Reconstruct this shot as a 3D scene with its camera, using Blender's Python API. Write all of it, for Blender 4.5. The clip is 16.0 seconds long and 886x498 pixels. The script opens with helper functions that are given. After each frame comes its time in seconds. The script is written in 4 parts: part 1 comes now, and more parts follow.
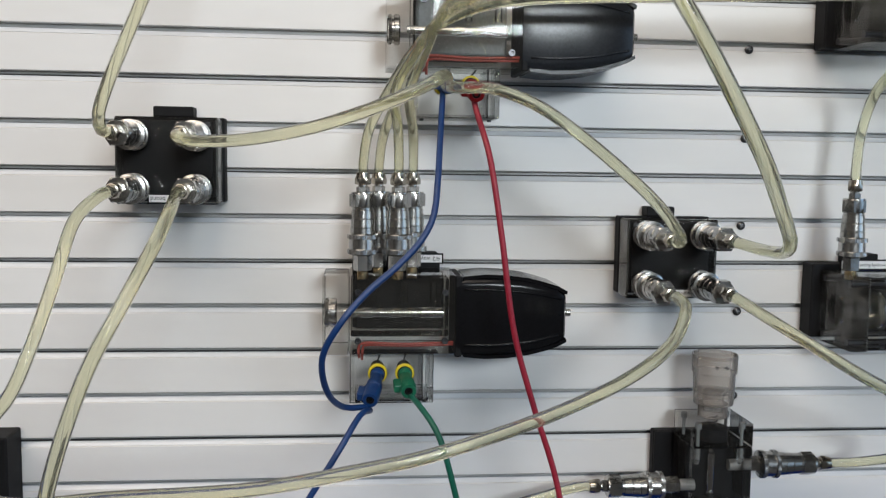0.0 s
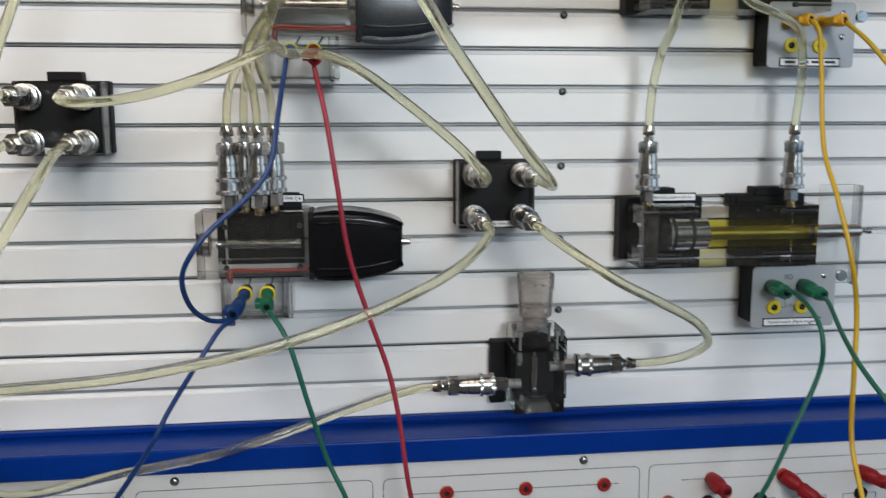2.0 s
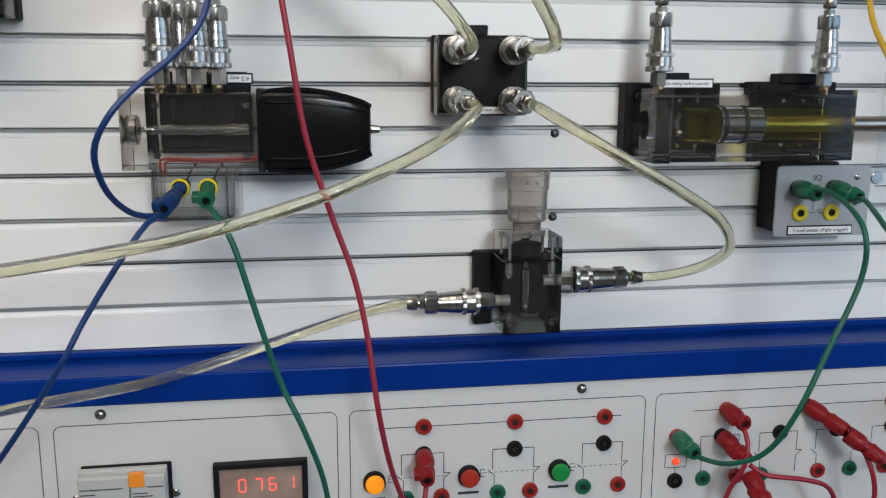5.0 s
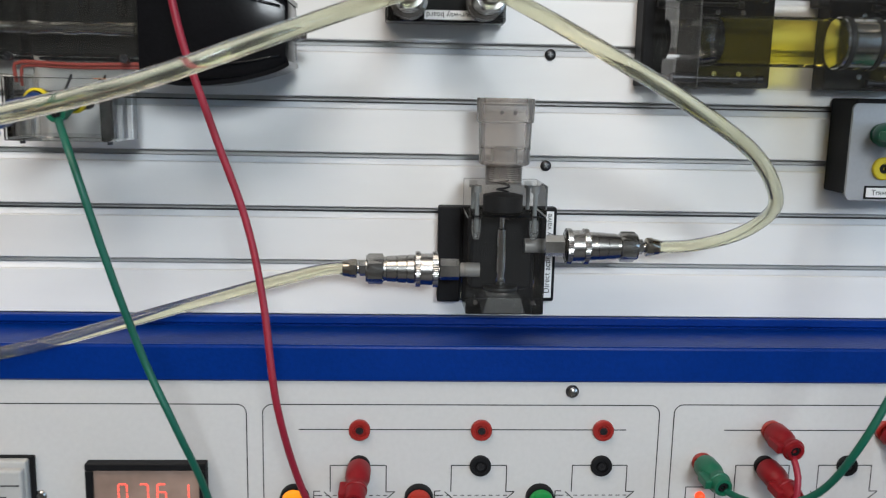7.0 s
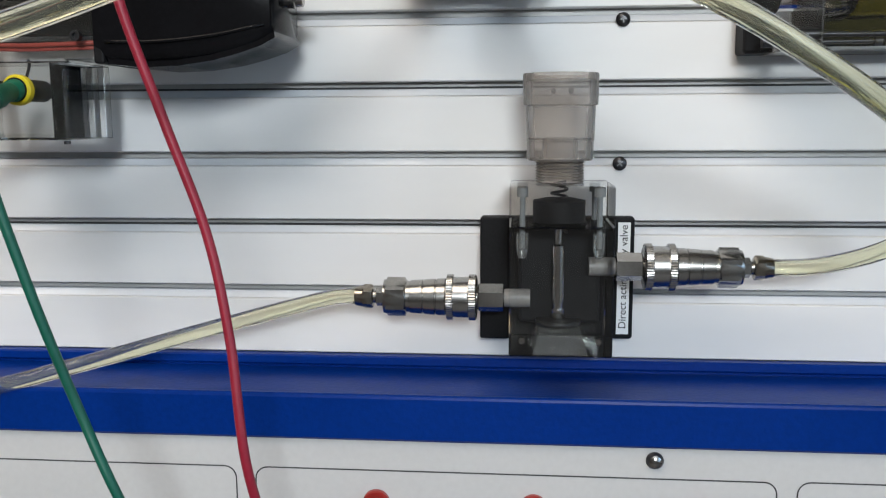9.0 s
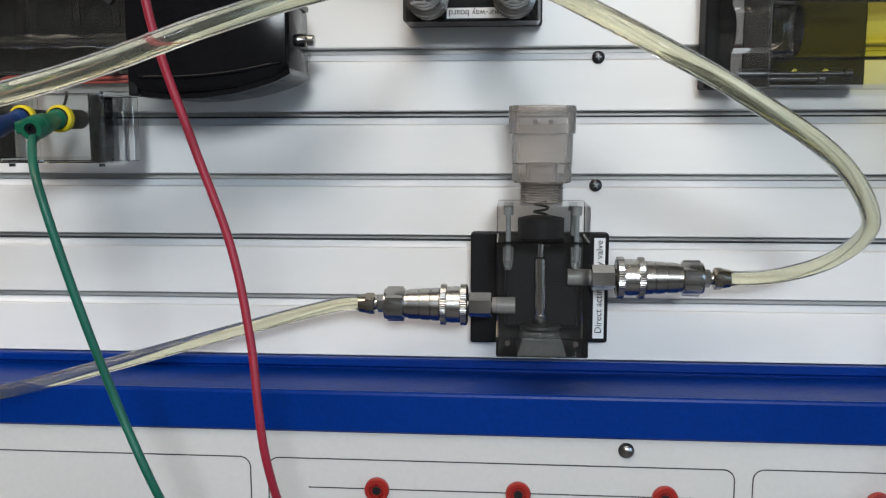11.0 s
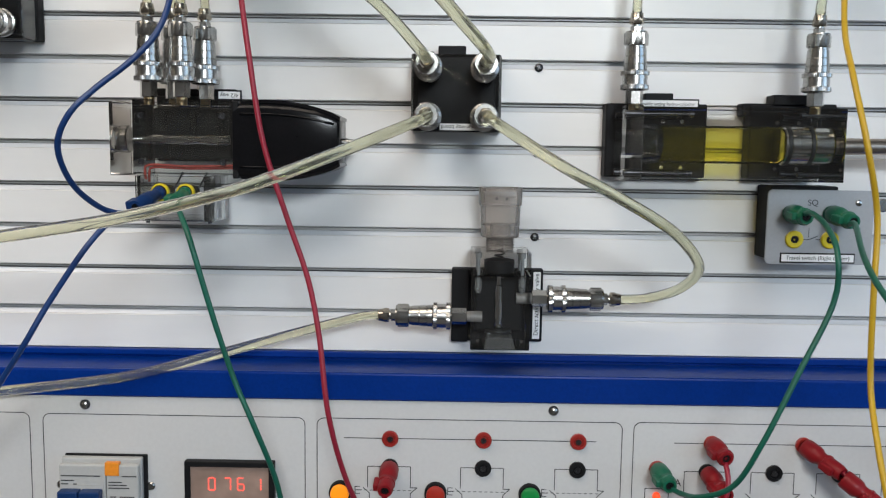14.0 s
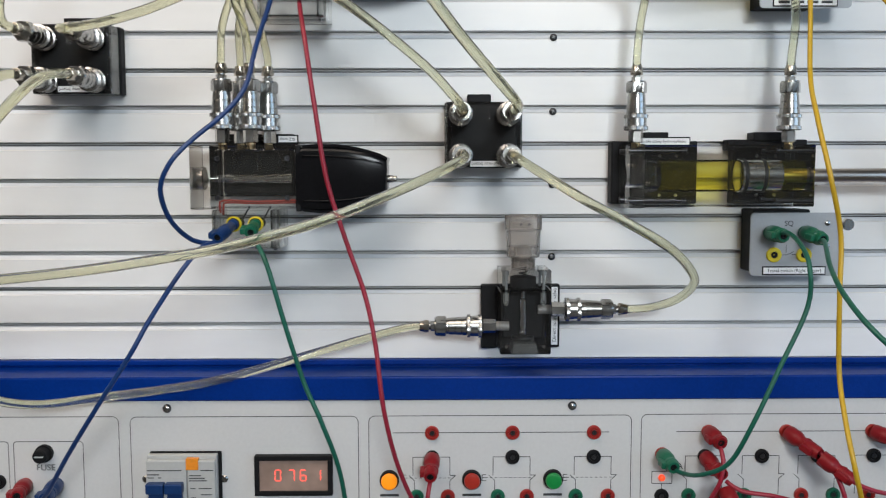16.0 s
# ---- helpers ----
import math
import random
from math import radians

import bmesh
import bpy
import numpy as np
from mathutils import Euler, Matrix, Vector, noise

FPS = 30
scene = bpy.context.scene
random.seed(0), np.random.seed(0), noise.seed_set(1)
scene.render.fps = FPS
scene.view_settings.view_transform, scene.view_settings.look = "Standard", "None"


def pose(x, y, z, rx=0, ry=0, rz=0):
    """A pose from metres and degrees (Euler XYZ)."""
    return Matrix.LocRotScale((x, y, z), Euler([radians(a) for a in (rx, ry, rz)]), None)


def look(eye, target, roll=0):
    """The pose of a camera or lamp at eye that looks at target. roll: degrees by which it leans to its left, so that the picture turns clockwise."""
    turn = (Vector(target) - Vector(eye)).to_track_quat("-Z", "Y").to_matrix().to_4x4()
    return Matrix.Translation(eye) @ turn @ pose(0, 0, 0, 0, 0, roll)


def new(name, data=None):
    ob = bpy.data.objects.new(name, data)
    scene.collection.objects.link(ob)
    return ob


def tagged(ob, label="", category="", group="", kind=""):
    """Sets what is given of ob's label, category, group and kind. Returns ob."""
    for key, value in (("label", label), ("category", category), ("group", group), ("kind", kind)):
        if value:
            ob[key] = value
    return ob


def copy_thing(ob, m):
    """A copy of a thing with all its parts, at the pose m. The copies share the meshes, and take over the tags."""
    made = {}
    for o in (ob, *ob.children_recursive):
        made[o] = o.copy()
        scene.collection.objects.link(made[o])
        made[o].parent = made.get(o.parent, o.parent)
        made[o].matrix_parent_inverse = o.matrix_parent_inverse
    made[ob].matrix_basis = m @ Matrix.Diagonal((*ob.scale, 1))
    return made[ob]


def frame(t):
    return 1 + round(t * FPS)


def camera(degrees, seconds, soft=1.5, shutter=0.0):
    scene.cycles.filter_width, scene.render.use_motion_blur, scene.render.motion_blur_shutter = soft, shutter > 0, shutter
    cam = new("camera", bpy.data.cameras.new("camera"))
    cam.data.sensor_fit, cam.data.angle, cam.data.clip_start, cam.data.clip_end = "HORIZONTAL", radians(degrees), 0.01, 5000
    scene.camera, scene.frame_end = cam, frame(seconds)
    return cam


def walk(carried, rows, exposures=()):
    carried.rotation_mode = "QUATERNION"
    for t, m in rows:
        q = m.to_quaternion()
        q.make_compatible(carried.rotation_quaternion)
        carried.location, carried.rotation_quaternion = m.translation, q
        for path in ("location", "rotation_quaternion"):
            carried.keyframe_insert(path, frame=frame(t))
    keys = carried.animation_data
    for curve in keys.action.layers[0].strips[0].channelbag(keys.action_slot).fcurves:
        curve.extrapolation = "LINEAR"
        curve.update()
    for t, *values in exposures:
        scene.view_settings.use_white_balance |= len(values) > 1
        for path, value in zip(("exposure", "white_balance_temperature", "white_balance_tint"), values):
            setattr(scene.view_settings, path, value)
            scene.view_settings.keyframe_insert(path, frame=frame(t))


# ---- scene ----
cam = camera(54.0, 16.0, 1.15, 0.5)
PATH = [
    (0, (0.093, -0.698, 0.291), (0.271, 1.285, 0.103), 0.8),
    (0.5, (0.087, -0.707, 0.288), (0.282, 1.272, 0.07), 0.5),
    (1, (0.121, -0.745, 0.291), (0.29, 1.231, 0.034), 0.7),
    (1.5, (0.162, -0.802, 0.299), (0.335, 1.17, 0.013), 0.3),
    (2, (0.186, -0.836, 0.293), (0.424, 1.128, -0.006), -0.1),
    (2.5, (0.213, -0.842, 0.277), (0.446, 1.115, -0.065), -0.9),
    (3, (0.22, -0.83, 0.262), (0.447, 1.126, -0.089), -1.1),
    (3.5, (0.209, -0.797, 0.263), (0.463, 1.156, -0.088), -0.7),
    (4, (0.191, -0.766, 0.256), (0.488, 1.181, -0.09), -0.5),
    (4.5, (0.181, -0.745, 0.235), (0.513, 1.19, -0.142), 0.1),
    (6.8, (0.307, -0.595, 0.155), (0.385, 1.372, -0.197), 0.8),
    (7, (0.308, -0.575, 0.147), (0.407, 1.392, -0.203), 1.2),
    (7.5, (0.333, -0.528, 0.14), (0.361, 1.436, -0.239), 1.1),
    (8, (0.35, -0.488, 0.126), (0.257, 1.481, -0.21), 0.3),
    (8.5, (0.345, -0.463, 0.122), (0.234, 1.508, -0.199), -0.1),
    (9, (0.354, -0.455, 0.124), (0.175, 1.515, -0.168), -0.3),
    (11.5, (0.356, -0.538, 0.133), (0.222, 1.441, -0.121), 0.1),
    (12, (0.325, -0.582, 0.142), (0.239, 1.4, -0.111), 0.6),
    (12.5, (0.302, -0.635, 0.147), (0.249, 1.353, -0.07), 0.6),
    (13, (0.296, -0.674, 0.163), (0.279, 1.314, -0.053), 0.7),
    (13.5, (0.311, -0.714, 0.177), (0.311, 1.274, -0.047), 1.0),
    (14, (0.331, -0.75, 0.172), (0.315, 1.238, -0.045), 0.8),
    (14.5, (0.339, -0.774, 0.171), (0.293, 1.214, -0.04), 0.0),
    (15, (0.337, -0.808, 0.173), (0.27, 1.181, -0.019), -0.7),
    (15.5, (0.316, -0.843, 0.179), (0.297, 1.149, 0.01), -0.5),
    (16, (0.287, -0.867, 0.185), (0.306, 1.125, 0.012), -0.1),
]
walk(cam, [(t, look(eye, target, roll)) for t, eye, target, roll in PATH],
     exposures=[(0.0, 0.10), (1.5, 0.17), (3.5, 0.21), (4.7, 0.22), (7.0, 0.46), (9.0, 0.48), (11.5, 0.46), (13.0, 0.32), (14.5, 0.31), (16.0, 0.31)])

# ---- world and light ----
world = bpy.data.worlds.new("daylight")
scene.world = world
world.use_nodes = True
sky = world.node_tree.nodes.new("ShaderNodeTexSky")
sky.sky_type, sky.sun_disc = "NISHITA", False
sky.sun_elevation, sky.sun_rotation = radians(40), radians(80)
world.node_tree.nodes["Background"].inputs["Strength"].default_value = 0.1
world.node_tree.links.new(sky.outputs[0], world.node_tree.nodes["Background"].inputs["Color"])


def area_lamp(name, m, sx, sy, watts, colour):
    lamp = bpy.data.lights.new(name, "AREA")
    lamp.shape, lamp.size, lamp.size_y, lamp.energy, lamp.color = "RECTANGLE", sx, sy, watts, colour
    ob = new(name, lamp)
    ob.matrix_world = m
    return ob


area_lamp("window_light_front", look((0.80, -3.62, 1.20), (0.45, 0.0, 0.22)), 0.90, 0.56, 63, (0.87, 0.95, 1.0))
area_lamp("window_light_right", look((2.55, -1.5, 0.40), (0.4, 0.0, 0.22)), 1.9, 1.3, 10, (0.40, 0.66, 1.0))
area_lamp("ceiling_light", pose(-0.65, -1.15, 1.57), 2.2, 1.2, 33, (1.0, 0.88, 0.77))


# ---- materials ----
def material(name, colour, rough=0.5, metal=0.0, vary=0.12, scale=30.0, fine=400.0, bump=0.05, coat=0.0, spec=0.5, stretch=(1, 1, 1), **more):
    m = bpy.data.materials.new(name)
    m.use_nodes = True
    nt = m.node_tree
    b = nt.nodes["Principled BSDF"]
    b.inputs["Roughness"].default_value, b.inputs["Metallic"].default_value = rough, metal
    b.inputs["Coat Weight"].default_value, b.inputs["Specular IOR Level"].default_value = coat, spec
    co = nt.nodes.new("ShaderNodeTexCoord")
    mp = nt.nodes.new("ShaderNodeMapping")
    mp.inputs["Scale"].default_value = stretch
    nt.links.new(co.outputs["Object"], mp.inputs["Vector"])
    big, small = nt.nodes.new("ShaderNodeTexNoise"), nt.nodes.new("ShaderNodeTexNoise")
    big.inputs["Scale"].default_value, small.inputs["Scale"].default_value = scale, fine
    big.inputs["Detail"].default_value = 4
    for n in (big, small):
        nt.links.new(mp.outputs["Vector"], n.inputs["Vector"])
    mix = nt.nodes.new("ShaderNodeMath")
    mix.operation = "ADD"
    nt.links.new(big.outputs["Fac"], mix.inputs[0])
    nt.links.new(small.outputs["Fac"], mix.inputs[1])
    ramp = nt.nodes.new("ShaderNodeMapRange")
    ramp.inputs["From Min"].default_value, ramp.inputs["From Max"].default_value = 0.6, 1.4
    ramp.inputs["To Min"].default_value, ramp.inputs["To Max"].default_value = 1 - vary, 1 + vary
    nt.links.new(mix.outputs[0], ramp.inputs["Value"])
    tint = nt.nodes.new("ShaderNodeVectorMath")
    tint.operation = "SCALE"
    tint.inputs[0].default_value = colour
    nt.links.new(ramp.outputs[0], tint.inputs["Scale"])
    nt.links.new(tint.outputs[0], b.inputs["Base Color"])
    rr = nt.nodes.new("ShaderNodeMapRange")
    rr.inputs["To Min"].default_value, rr.inputs["To Max"].default_value = rough * 0.8, min(1, rough * 1.25)
    nt.links.new(big.outputs["Fac"], rr.inputs["Value"])
    nt.links.new(rr.outputs[0], b.inputs["Roughness"])
    bp = nt.nodes.new("ShaderNodeBump")
    bp.inputs["Strength"].default_value, bp.inputs["Distance"].default_value = bump, 0.0005
    nt.links.new(small.outputs["Fac"], bp.inputs["Height"])
    nt.links.new(bp.outputs[0], b.inputs["Normal"])
    for key, value in more.items():
        b.inputs[key].default_value = value
    return m


def clear(name, tint, gloss=0.03, haze=0.0, haze_colour=(0.8, 0.8, 0.8), ior=1.49):
    """Clear plastic: see-through, with gloss at its faces and a little haze."""
    m = bpy.data.materials.new(name)
    m.use_nodes = True
    nt = m.node_tree
    nt.nodes.remove(nt.nodes["Principled BSDF"])
    out = nt.nodes["Material Output"]
    tr, gl, df = (nt.nodes.new("ShaderNodeBsdf" + k) for k in ("Transparent", "Glossy", "Diffuse"))
    tr.inputs["Color"].default_value = (*tint, 1)
    gl.inputs["Roughness"].default_value = gloss
    df.inputs["Color"].default_value = (*haze_colour, 1)
    no = nt.nodes.new("ShaderNodeTexNoise")
    no.inputs["Scale"].default_value = 6
    hz = nt.nodes.new("ShaderNodeMapRange")
    hz.inputs["To Min"].default_value, hz.inputs["To Max"].default_value = haze * 0.75, haze * 1.25
    nt.links.new(no.outputs["Fac"], hz.inputs["Value"])
    m1, m2 = nt.nodes.new("ShaderNodeMixShader"), nt.nodes.new("ShaderNodeMixShader")
    nt.links.new(hz.outputs[0], m1.inputs[0])
    nt.links.new(tr.outputs[0], m1.inputs[1])
    nt.links.new(df.outputs[0], m1.inputs[2])
    fr = nt.nodes.new("ShaderNodeFresnel")
    fr.inputs["IOR"].default_value = ior
    nt.links.new(fr.outputs[0], m2.inputs[0])
    nt.links.new(m1.outputs[0], m2.inputs[1])
    nt.links.new(gl.outputs[0], m2.inputs[2])
    nt.links.new(m2.outputs[0], out.inputs["Surface"])
    return m


def glowing(name, colour, strength):
    m = bpy.data.materials.new(name)
    m.use_nodes = True
    b = m.node_tree.nodes["Principled BSDF"]
    b.inputs["Base Color"].default_value = (*colour, 1)
    b.inputs["Emission Color"].default_value = (*colour, 1)
    b.inputs["Emission Strength"].default_value = strength
    b.inputs["Roughness"].default_value = 0.3
    return m


WHITE_SLAT = material("white_slat", (0.765, 0.755, 0.745), 0.40, vary=0.035, spec=0.7, scale=5, fine=60, bump=0.02, stretch=(0.25, 1, 1))
# groove grey, darkened to carry part of the recess's shade
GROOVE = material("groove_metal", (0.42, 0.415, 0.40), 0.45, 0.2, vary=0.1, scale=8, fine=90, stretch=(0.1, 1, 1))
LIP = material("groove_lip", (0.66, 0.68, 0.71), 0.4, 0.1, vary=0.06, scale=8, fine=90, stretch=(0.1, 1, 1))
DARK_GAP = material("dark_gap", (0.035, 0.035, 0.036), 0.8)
BLUE = material("blue_paint", (0.0003, 0.024, 0.185), 0.33, vary=0.14, scale=9, fine=420, bump=0.3, spec=0.14)
PANEL = material("panel_white", (0.57, 0.565, 0.56), 0.38, vary=0.04, scale=6, fine=300, bump=0.06)
PRINT = material("printed_line", (0.03, 0.03, 0.032), 0.6)
BLACK = material("black_plastic", (0.009, 0.009, 0.010), 0.55, vary=0.25, scale=40, fine=600, bump=0.15, spec=0.14)
GREYCORE = material("grey_plastic_core", (0.22, 0.23, 0.235), 0.45, vary=0.2, scale=40)
GREYSHELL = material("dark_grey_shell", (0.018, 0.020, 0.024), 0.20, vary=0.3, scale=25, fine=500, bump=0.03, spec=0.35)
GLOSSBLACK = material("glossy_black", (0.006, 0.006, 0.007), 0.16, vary=0.3, scale=25, fine=500, bump=0.03, spec=0.18)
STEEL = material("nickel_steel", (0.43, 0.42, 0.40), 0.23, 1.0, vary=0.12, scale=60, fine=900, bump=0.04)
BRUSHED = material("brushed_steel", (0.52, 0.50, 0.47), 0.22, 1.0, vary=0.15, scale=80, fine=700, bump=0.1)
KNURL = material("knurled_steel", (0.49, 0.48, 0.465), 0.26, 1.0, vary=0.12, scale=60, fine=900, bump=0.08)
POLISHED = material("polished_steel", (0.66, 0.65, 0.62), 0.16, 1.0, vary=0.08, scale=60, fine=900, bump=0.03)
DARKBRASS = material("tarnished_nickel", (0.42, 0.38, 0.32), 0.22, 1.0, vary=0.15, scale=60, fine=900, bump=0.04)
ROD = material("dark_chrome", (0.46, 0.39, 0.33), 0.30, 1.0, vary=0.1, scale=40, fine=700, bump=0.03)
BRASS = material("brass", (0.44, 0.32, 0.17), 0.26, 1.0, vary=0.15)
DARKSTEEL = material("dark_screw", (0.08, 0.08, 0.085), 0.3, 0.9, vary=0.2)
ACRYLIC = clear("acrylic", (0.965, 0.965, 0.955), 0.03, 0.014, (0.60, 0.58, 0.55), 1.36)
ACRYLIC_EDGE = clear("acrylic_edge", (0.93, 0.93, 0.915), 0.15, 0.13, (0.82, 0.81, 0.78))
SMOKE = clear("smoky_acrylic", (0.90, 0.90, 0.88), 0.04, 0.012, (0.35, 0.34, 0.31))
FROST = clear("frosted_plastic", (0.86, 0.83, 0.80), 0.30, 0.27, (0.54, 0.49, 0.45), 1.25)
PALE_PLASTIC = material("pale_plastic", (0.27, 0.255, 0.24), 0.4, vary=0.1)
OIL = clear("yellow_oil", (1.0, 0.94, 0.38), 0.05, 0.014, (0.70, 0.66, 0.25), 1.12)
HOSE_OIL = clear("pale_oil", (0.98, 0.974, 0.87), 0.05, 0.015, (0.80, 0.78, 0.58), 1.12)
RED_CABLE = material("red_cable", (0.27, 0.012, 0.030), 0.42, vary=0.1)
GREEN_CABLE = material("green_cable", (0.003, 0.095, 0.060), 0.42, vary=0.1)
BLUE_CABLE = material("blue_cable", (0.002, 0.030, 0.13), 0.42, vary=0.1)
YELLOW_CABLE = material("yellow_cable", (0.50, 0.31, 0.012), 0.42, vary=0.08)
RED = material("red_plastic", (0.21, 0.008, 0.012), 0.42, vary=0.12, spec=0.25)
REDJACK = material("red_socket", (0.28, 0.017, 0.013), 0.35, vary=0.1)
GREEN = material("green_plastic", (0.004, 0.105, 0.055), 0.4, vary=0.12)
BLUEP = material("blue_plastic", (0.003, 0.030, 0.12), 0.4, vary=0.12)
YELLOW = material("yellow_plastic", (0.58, 0.46, 0.010), 0.4, vary=0.08)
ORANGE_PLUG = material("orange_yellow_plastic", (0.60, 0.31, 0.010), 0.4, vary=0.08)
GREYPLATE = material("grey_plate", (0.36, 0.37, 0.385), 0.35, 0.2, vary=0.05, scale=20, fine=500)
LABEL = material("label_paper", (0.82, 0.82, 0.82), 0.6, vary=0.03)
BREAKER = material("breaker_grey", (0.43, 0.43, 0.42), 0.45, vary=0.05)
ORANGE = material("orange_tab", (0.80, 0.26, 0.02), 0.4)
# dark display glass; the brownish base colour stands in for the room's reflection
SCREEN = material("meter_window", (0.30, 0.21, 0.17), 0.08, vary=0.3, scale=14, fine=60, coat=0.4)
DIGIT = glowing("red_digit", (1.0, 0.10, 0.07), 0.9)
LED = glowing("red_led", (1.0, 0.08, 0.02), 0.5)
AMBER = glowing("amber_lamp", (1.0, 0.30, 0.01), 0.28)
BTN_RED = material("red_button", (0.36, 0.025, 0.014), 0.3)
BTN_GREEN = material("green_button", (0.006, 0.22, 0.045), 0.3)
RUBBER = material("rubber_ring", (0.012, 0.012, 0.012), 0.5)
ROOM = material("room_paint", (0.17, 0.166, 0.16), 0.8, vary=0.05, scale=2)
FLOOR = material("floor_vinyl", (0.10, 0.095, 0.09), 0.5, vary=0.12, scale=4)
WIRE_RED = material("thin_red_wire", (0.42, 0.07, 0.05), 0.4)


def hose_material():
    m = bpy.data.materials.new("clear_hose")
    m.use_nodes = True
    nt = m.node_tree
    b = nt.nodes["Principled BSDF"]
    b.inputs["Transmission Weight"].default_value = 0.95
    b.inputs["Roughness"].default_value = 0.04
    b.inputs["IOR"].default_value = 1.40
    co, no, rp = (nt.nodes.new("ShaderNode" + k) for k in ("TexCoord", "TexNoise", "ValToRGB"))
    no.inputs["Scale"].default_value = 35
    nt.links.new(co.outputs["Object"], no.inputs["Vector"])
    rp.color_ramp.elements[0].position, rp.color_ramp.elements[1].position = 0.3, 0.7
    rp.color_ramp.elements[0].color, rp.color_ramp.elements[1].color = (0.958, 0.952, 0.87, 1), (0.985, 0.981, 0.925, 1)
    nt.links.new(no.outputs["Fac"], rp.inputs["Fac"])
    nt.links.new(rp.outputs[0], b.inputs["Base Color"])
    tr, mx = nt.nodes.new("ShaderNodeBsdfTransparent"), nt.nodes.new("ShaderNodeMixShader")
    tr.inputs["Color"].default_value = (0.95, 0.94, 0.81, 1)
    mx.inputs[0].default_value = 0.12
    nt.links.new(b.outputs[0], mx.inputs[1])
    nt.links.new(tr.outputs[0], mx.inputs[2])
    nt.links.new(mx.outputs[0], nt.nodes["Material Output"].inputs["Surface"])
    return m


HOSE = hose_material()


# ---- mesh helpers ----
def part(name, bm, mat, parent=None, label="", smooth=False):
    me = bpy.data.meshes.new(name)
    bmesh.ops.recalc_face_normals(bm, faces=bm.faces)
    for f in bm.faces:
        f.smooth = smooth
    bm.to_mesh(me)
    bm.free()
    me.materials.append(mat)
    ob = new(name, me)
    ob.parent = parent
    if label:
        ob["label"] = label
    return ob


def share(ob, parent, m):
    """Another part on the same mesh."""
    o = new(ob.name.split(".")[0], ob.data)
    o.parent, o.matrix_basis = parent, m
    for c in ob.children:
        share(c, o, c.matrix_basis.copy())
    return o


def thing(name, at, label, category, group=""):
    ob = new(name)
    ob.empty_display_size = 0.01
    ob.location = at
    return tagged(ob, label, category, group)


def box(x0, x1, y0, y1, z0, z1, bevel=0.0, seg=2, bm=None):
    bm = bm or bmesh.new()
    made = bmesh.ops.create_cube(bm, size=1)["verts"]
    for v in made:
        v.co = Vector(((x0 + x1) / 2 + v.co.x * (x1 - x0), (y0 + y1) / 2 + v.co.y * (y1 - y0), (z0 + z1) / 2 + v.co.z * (z1 - z0)))
    if bevel:
        edges = list({e for v in made for e in v.link_edges})
        bmesh.ops.bevel(bm, geom=edges, offset=bevel, segments=seg, affect="EDGES", profile=0.5)
    return bm


TO = {"x": pose(0, 0, 0, 0, 90, 0), "-x": pose(0, 0, 0, 0, -90, 0), "-y": pose(0, 0, 0, 90, 0, 0), "z": Matrix(), "-z": pose(0, 0, 0, 180, 0, 0)}


def lathe(profile, at=(0, 0, 0), to="z", n=28, bm=None, hexed=(), ribbed=()):
    """A turned body: (height, radius) steps along the axis; steps named in hexed have six flats."""
    bm = bm or bmesh.new()
    m = Matrix.Translation(at) @ TO[to]
    rings = []
    for i, (h, r) in enumerate(profile):
        ring = []
        for k in range(n):
            a = 2 * math.pi * k / n
            q = r
            if i in hexed:
                q = r * math.cos(math.pi / 6) / math.cos((a % (math.pi / 3)) - math.pi / 6)
            if i in ribbed:
                q = r - 0.00022 * (k % 2)
            ring.append(bm.verts.new(m @ Vector((q * math.cos(a), q * math.sin(a), h))))
        rings.append(ring)
    for a, b in zip(rings, rings[1:]):
        for k in range(n):
            bm.faces.new((a[k], a[(k + 1) % n], b[(k + 1) % n], b[k]))
    bm.faces.new(rings[0][::-1])
    bm.faces.new(rings[-1])
    return bm


def sharp(ob, degrees=35):
    """Smooth shading with hard edges kept."""
    bm = bmesh.new()
    bm.from_mesh(ob.data)
    for f in bm.faces:
        f.smooth = True
    for e in bm.edges:
        if len(e.link_faces) == 2 and e.calc_face_angle() > radians(degrees):
            e.smooth = False
    bm.to_mesh(ob.data)
    bm.free()
    return ob


def turned(name, profile, at, to, mat, parent, label="", n=28, hexed=(), ribbed=()):
    return sharp(part(name, lathe(profile, at, to, n, hexed=hexed, ribbed=ribbed), mat, parent, label))


def smooth_line(points, step=0.006):
    p = [Vector(q) for q in points]
    p = [2 * p[0] - p[1]] + p + [2 * p[-1] - p[-2]]
    out = []
    for a, b, c, d in zip(p, p[1:], p[2:], p[3:]):
        n = max(2, int((c - b).length / step))
        for i in range(n):
            t = i / n
            out.append(0.5 * (2 * b + (c - a) * t + (2 * a - 5 * b + 4 * c - d) * t * t + (3 * b - a - 3 * c + d) * t ** 3))
    out.append(p[-2])
    return out


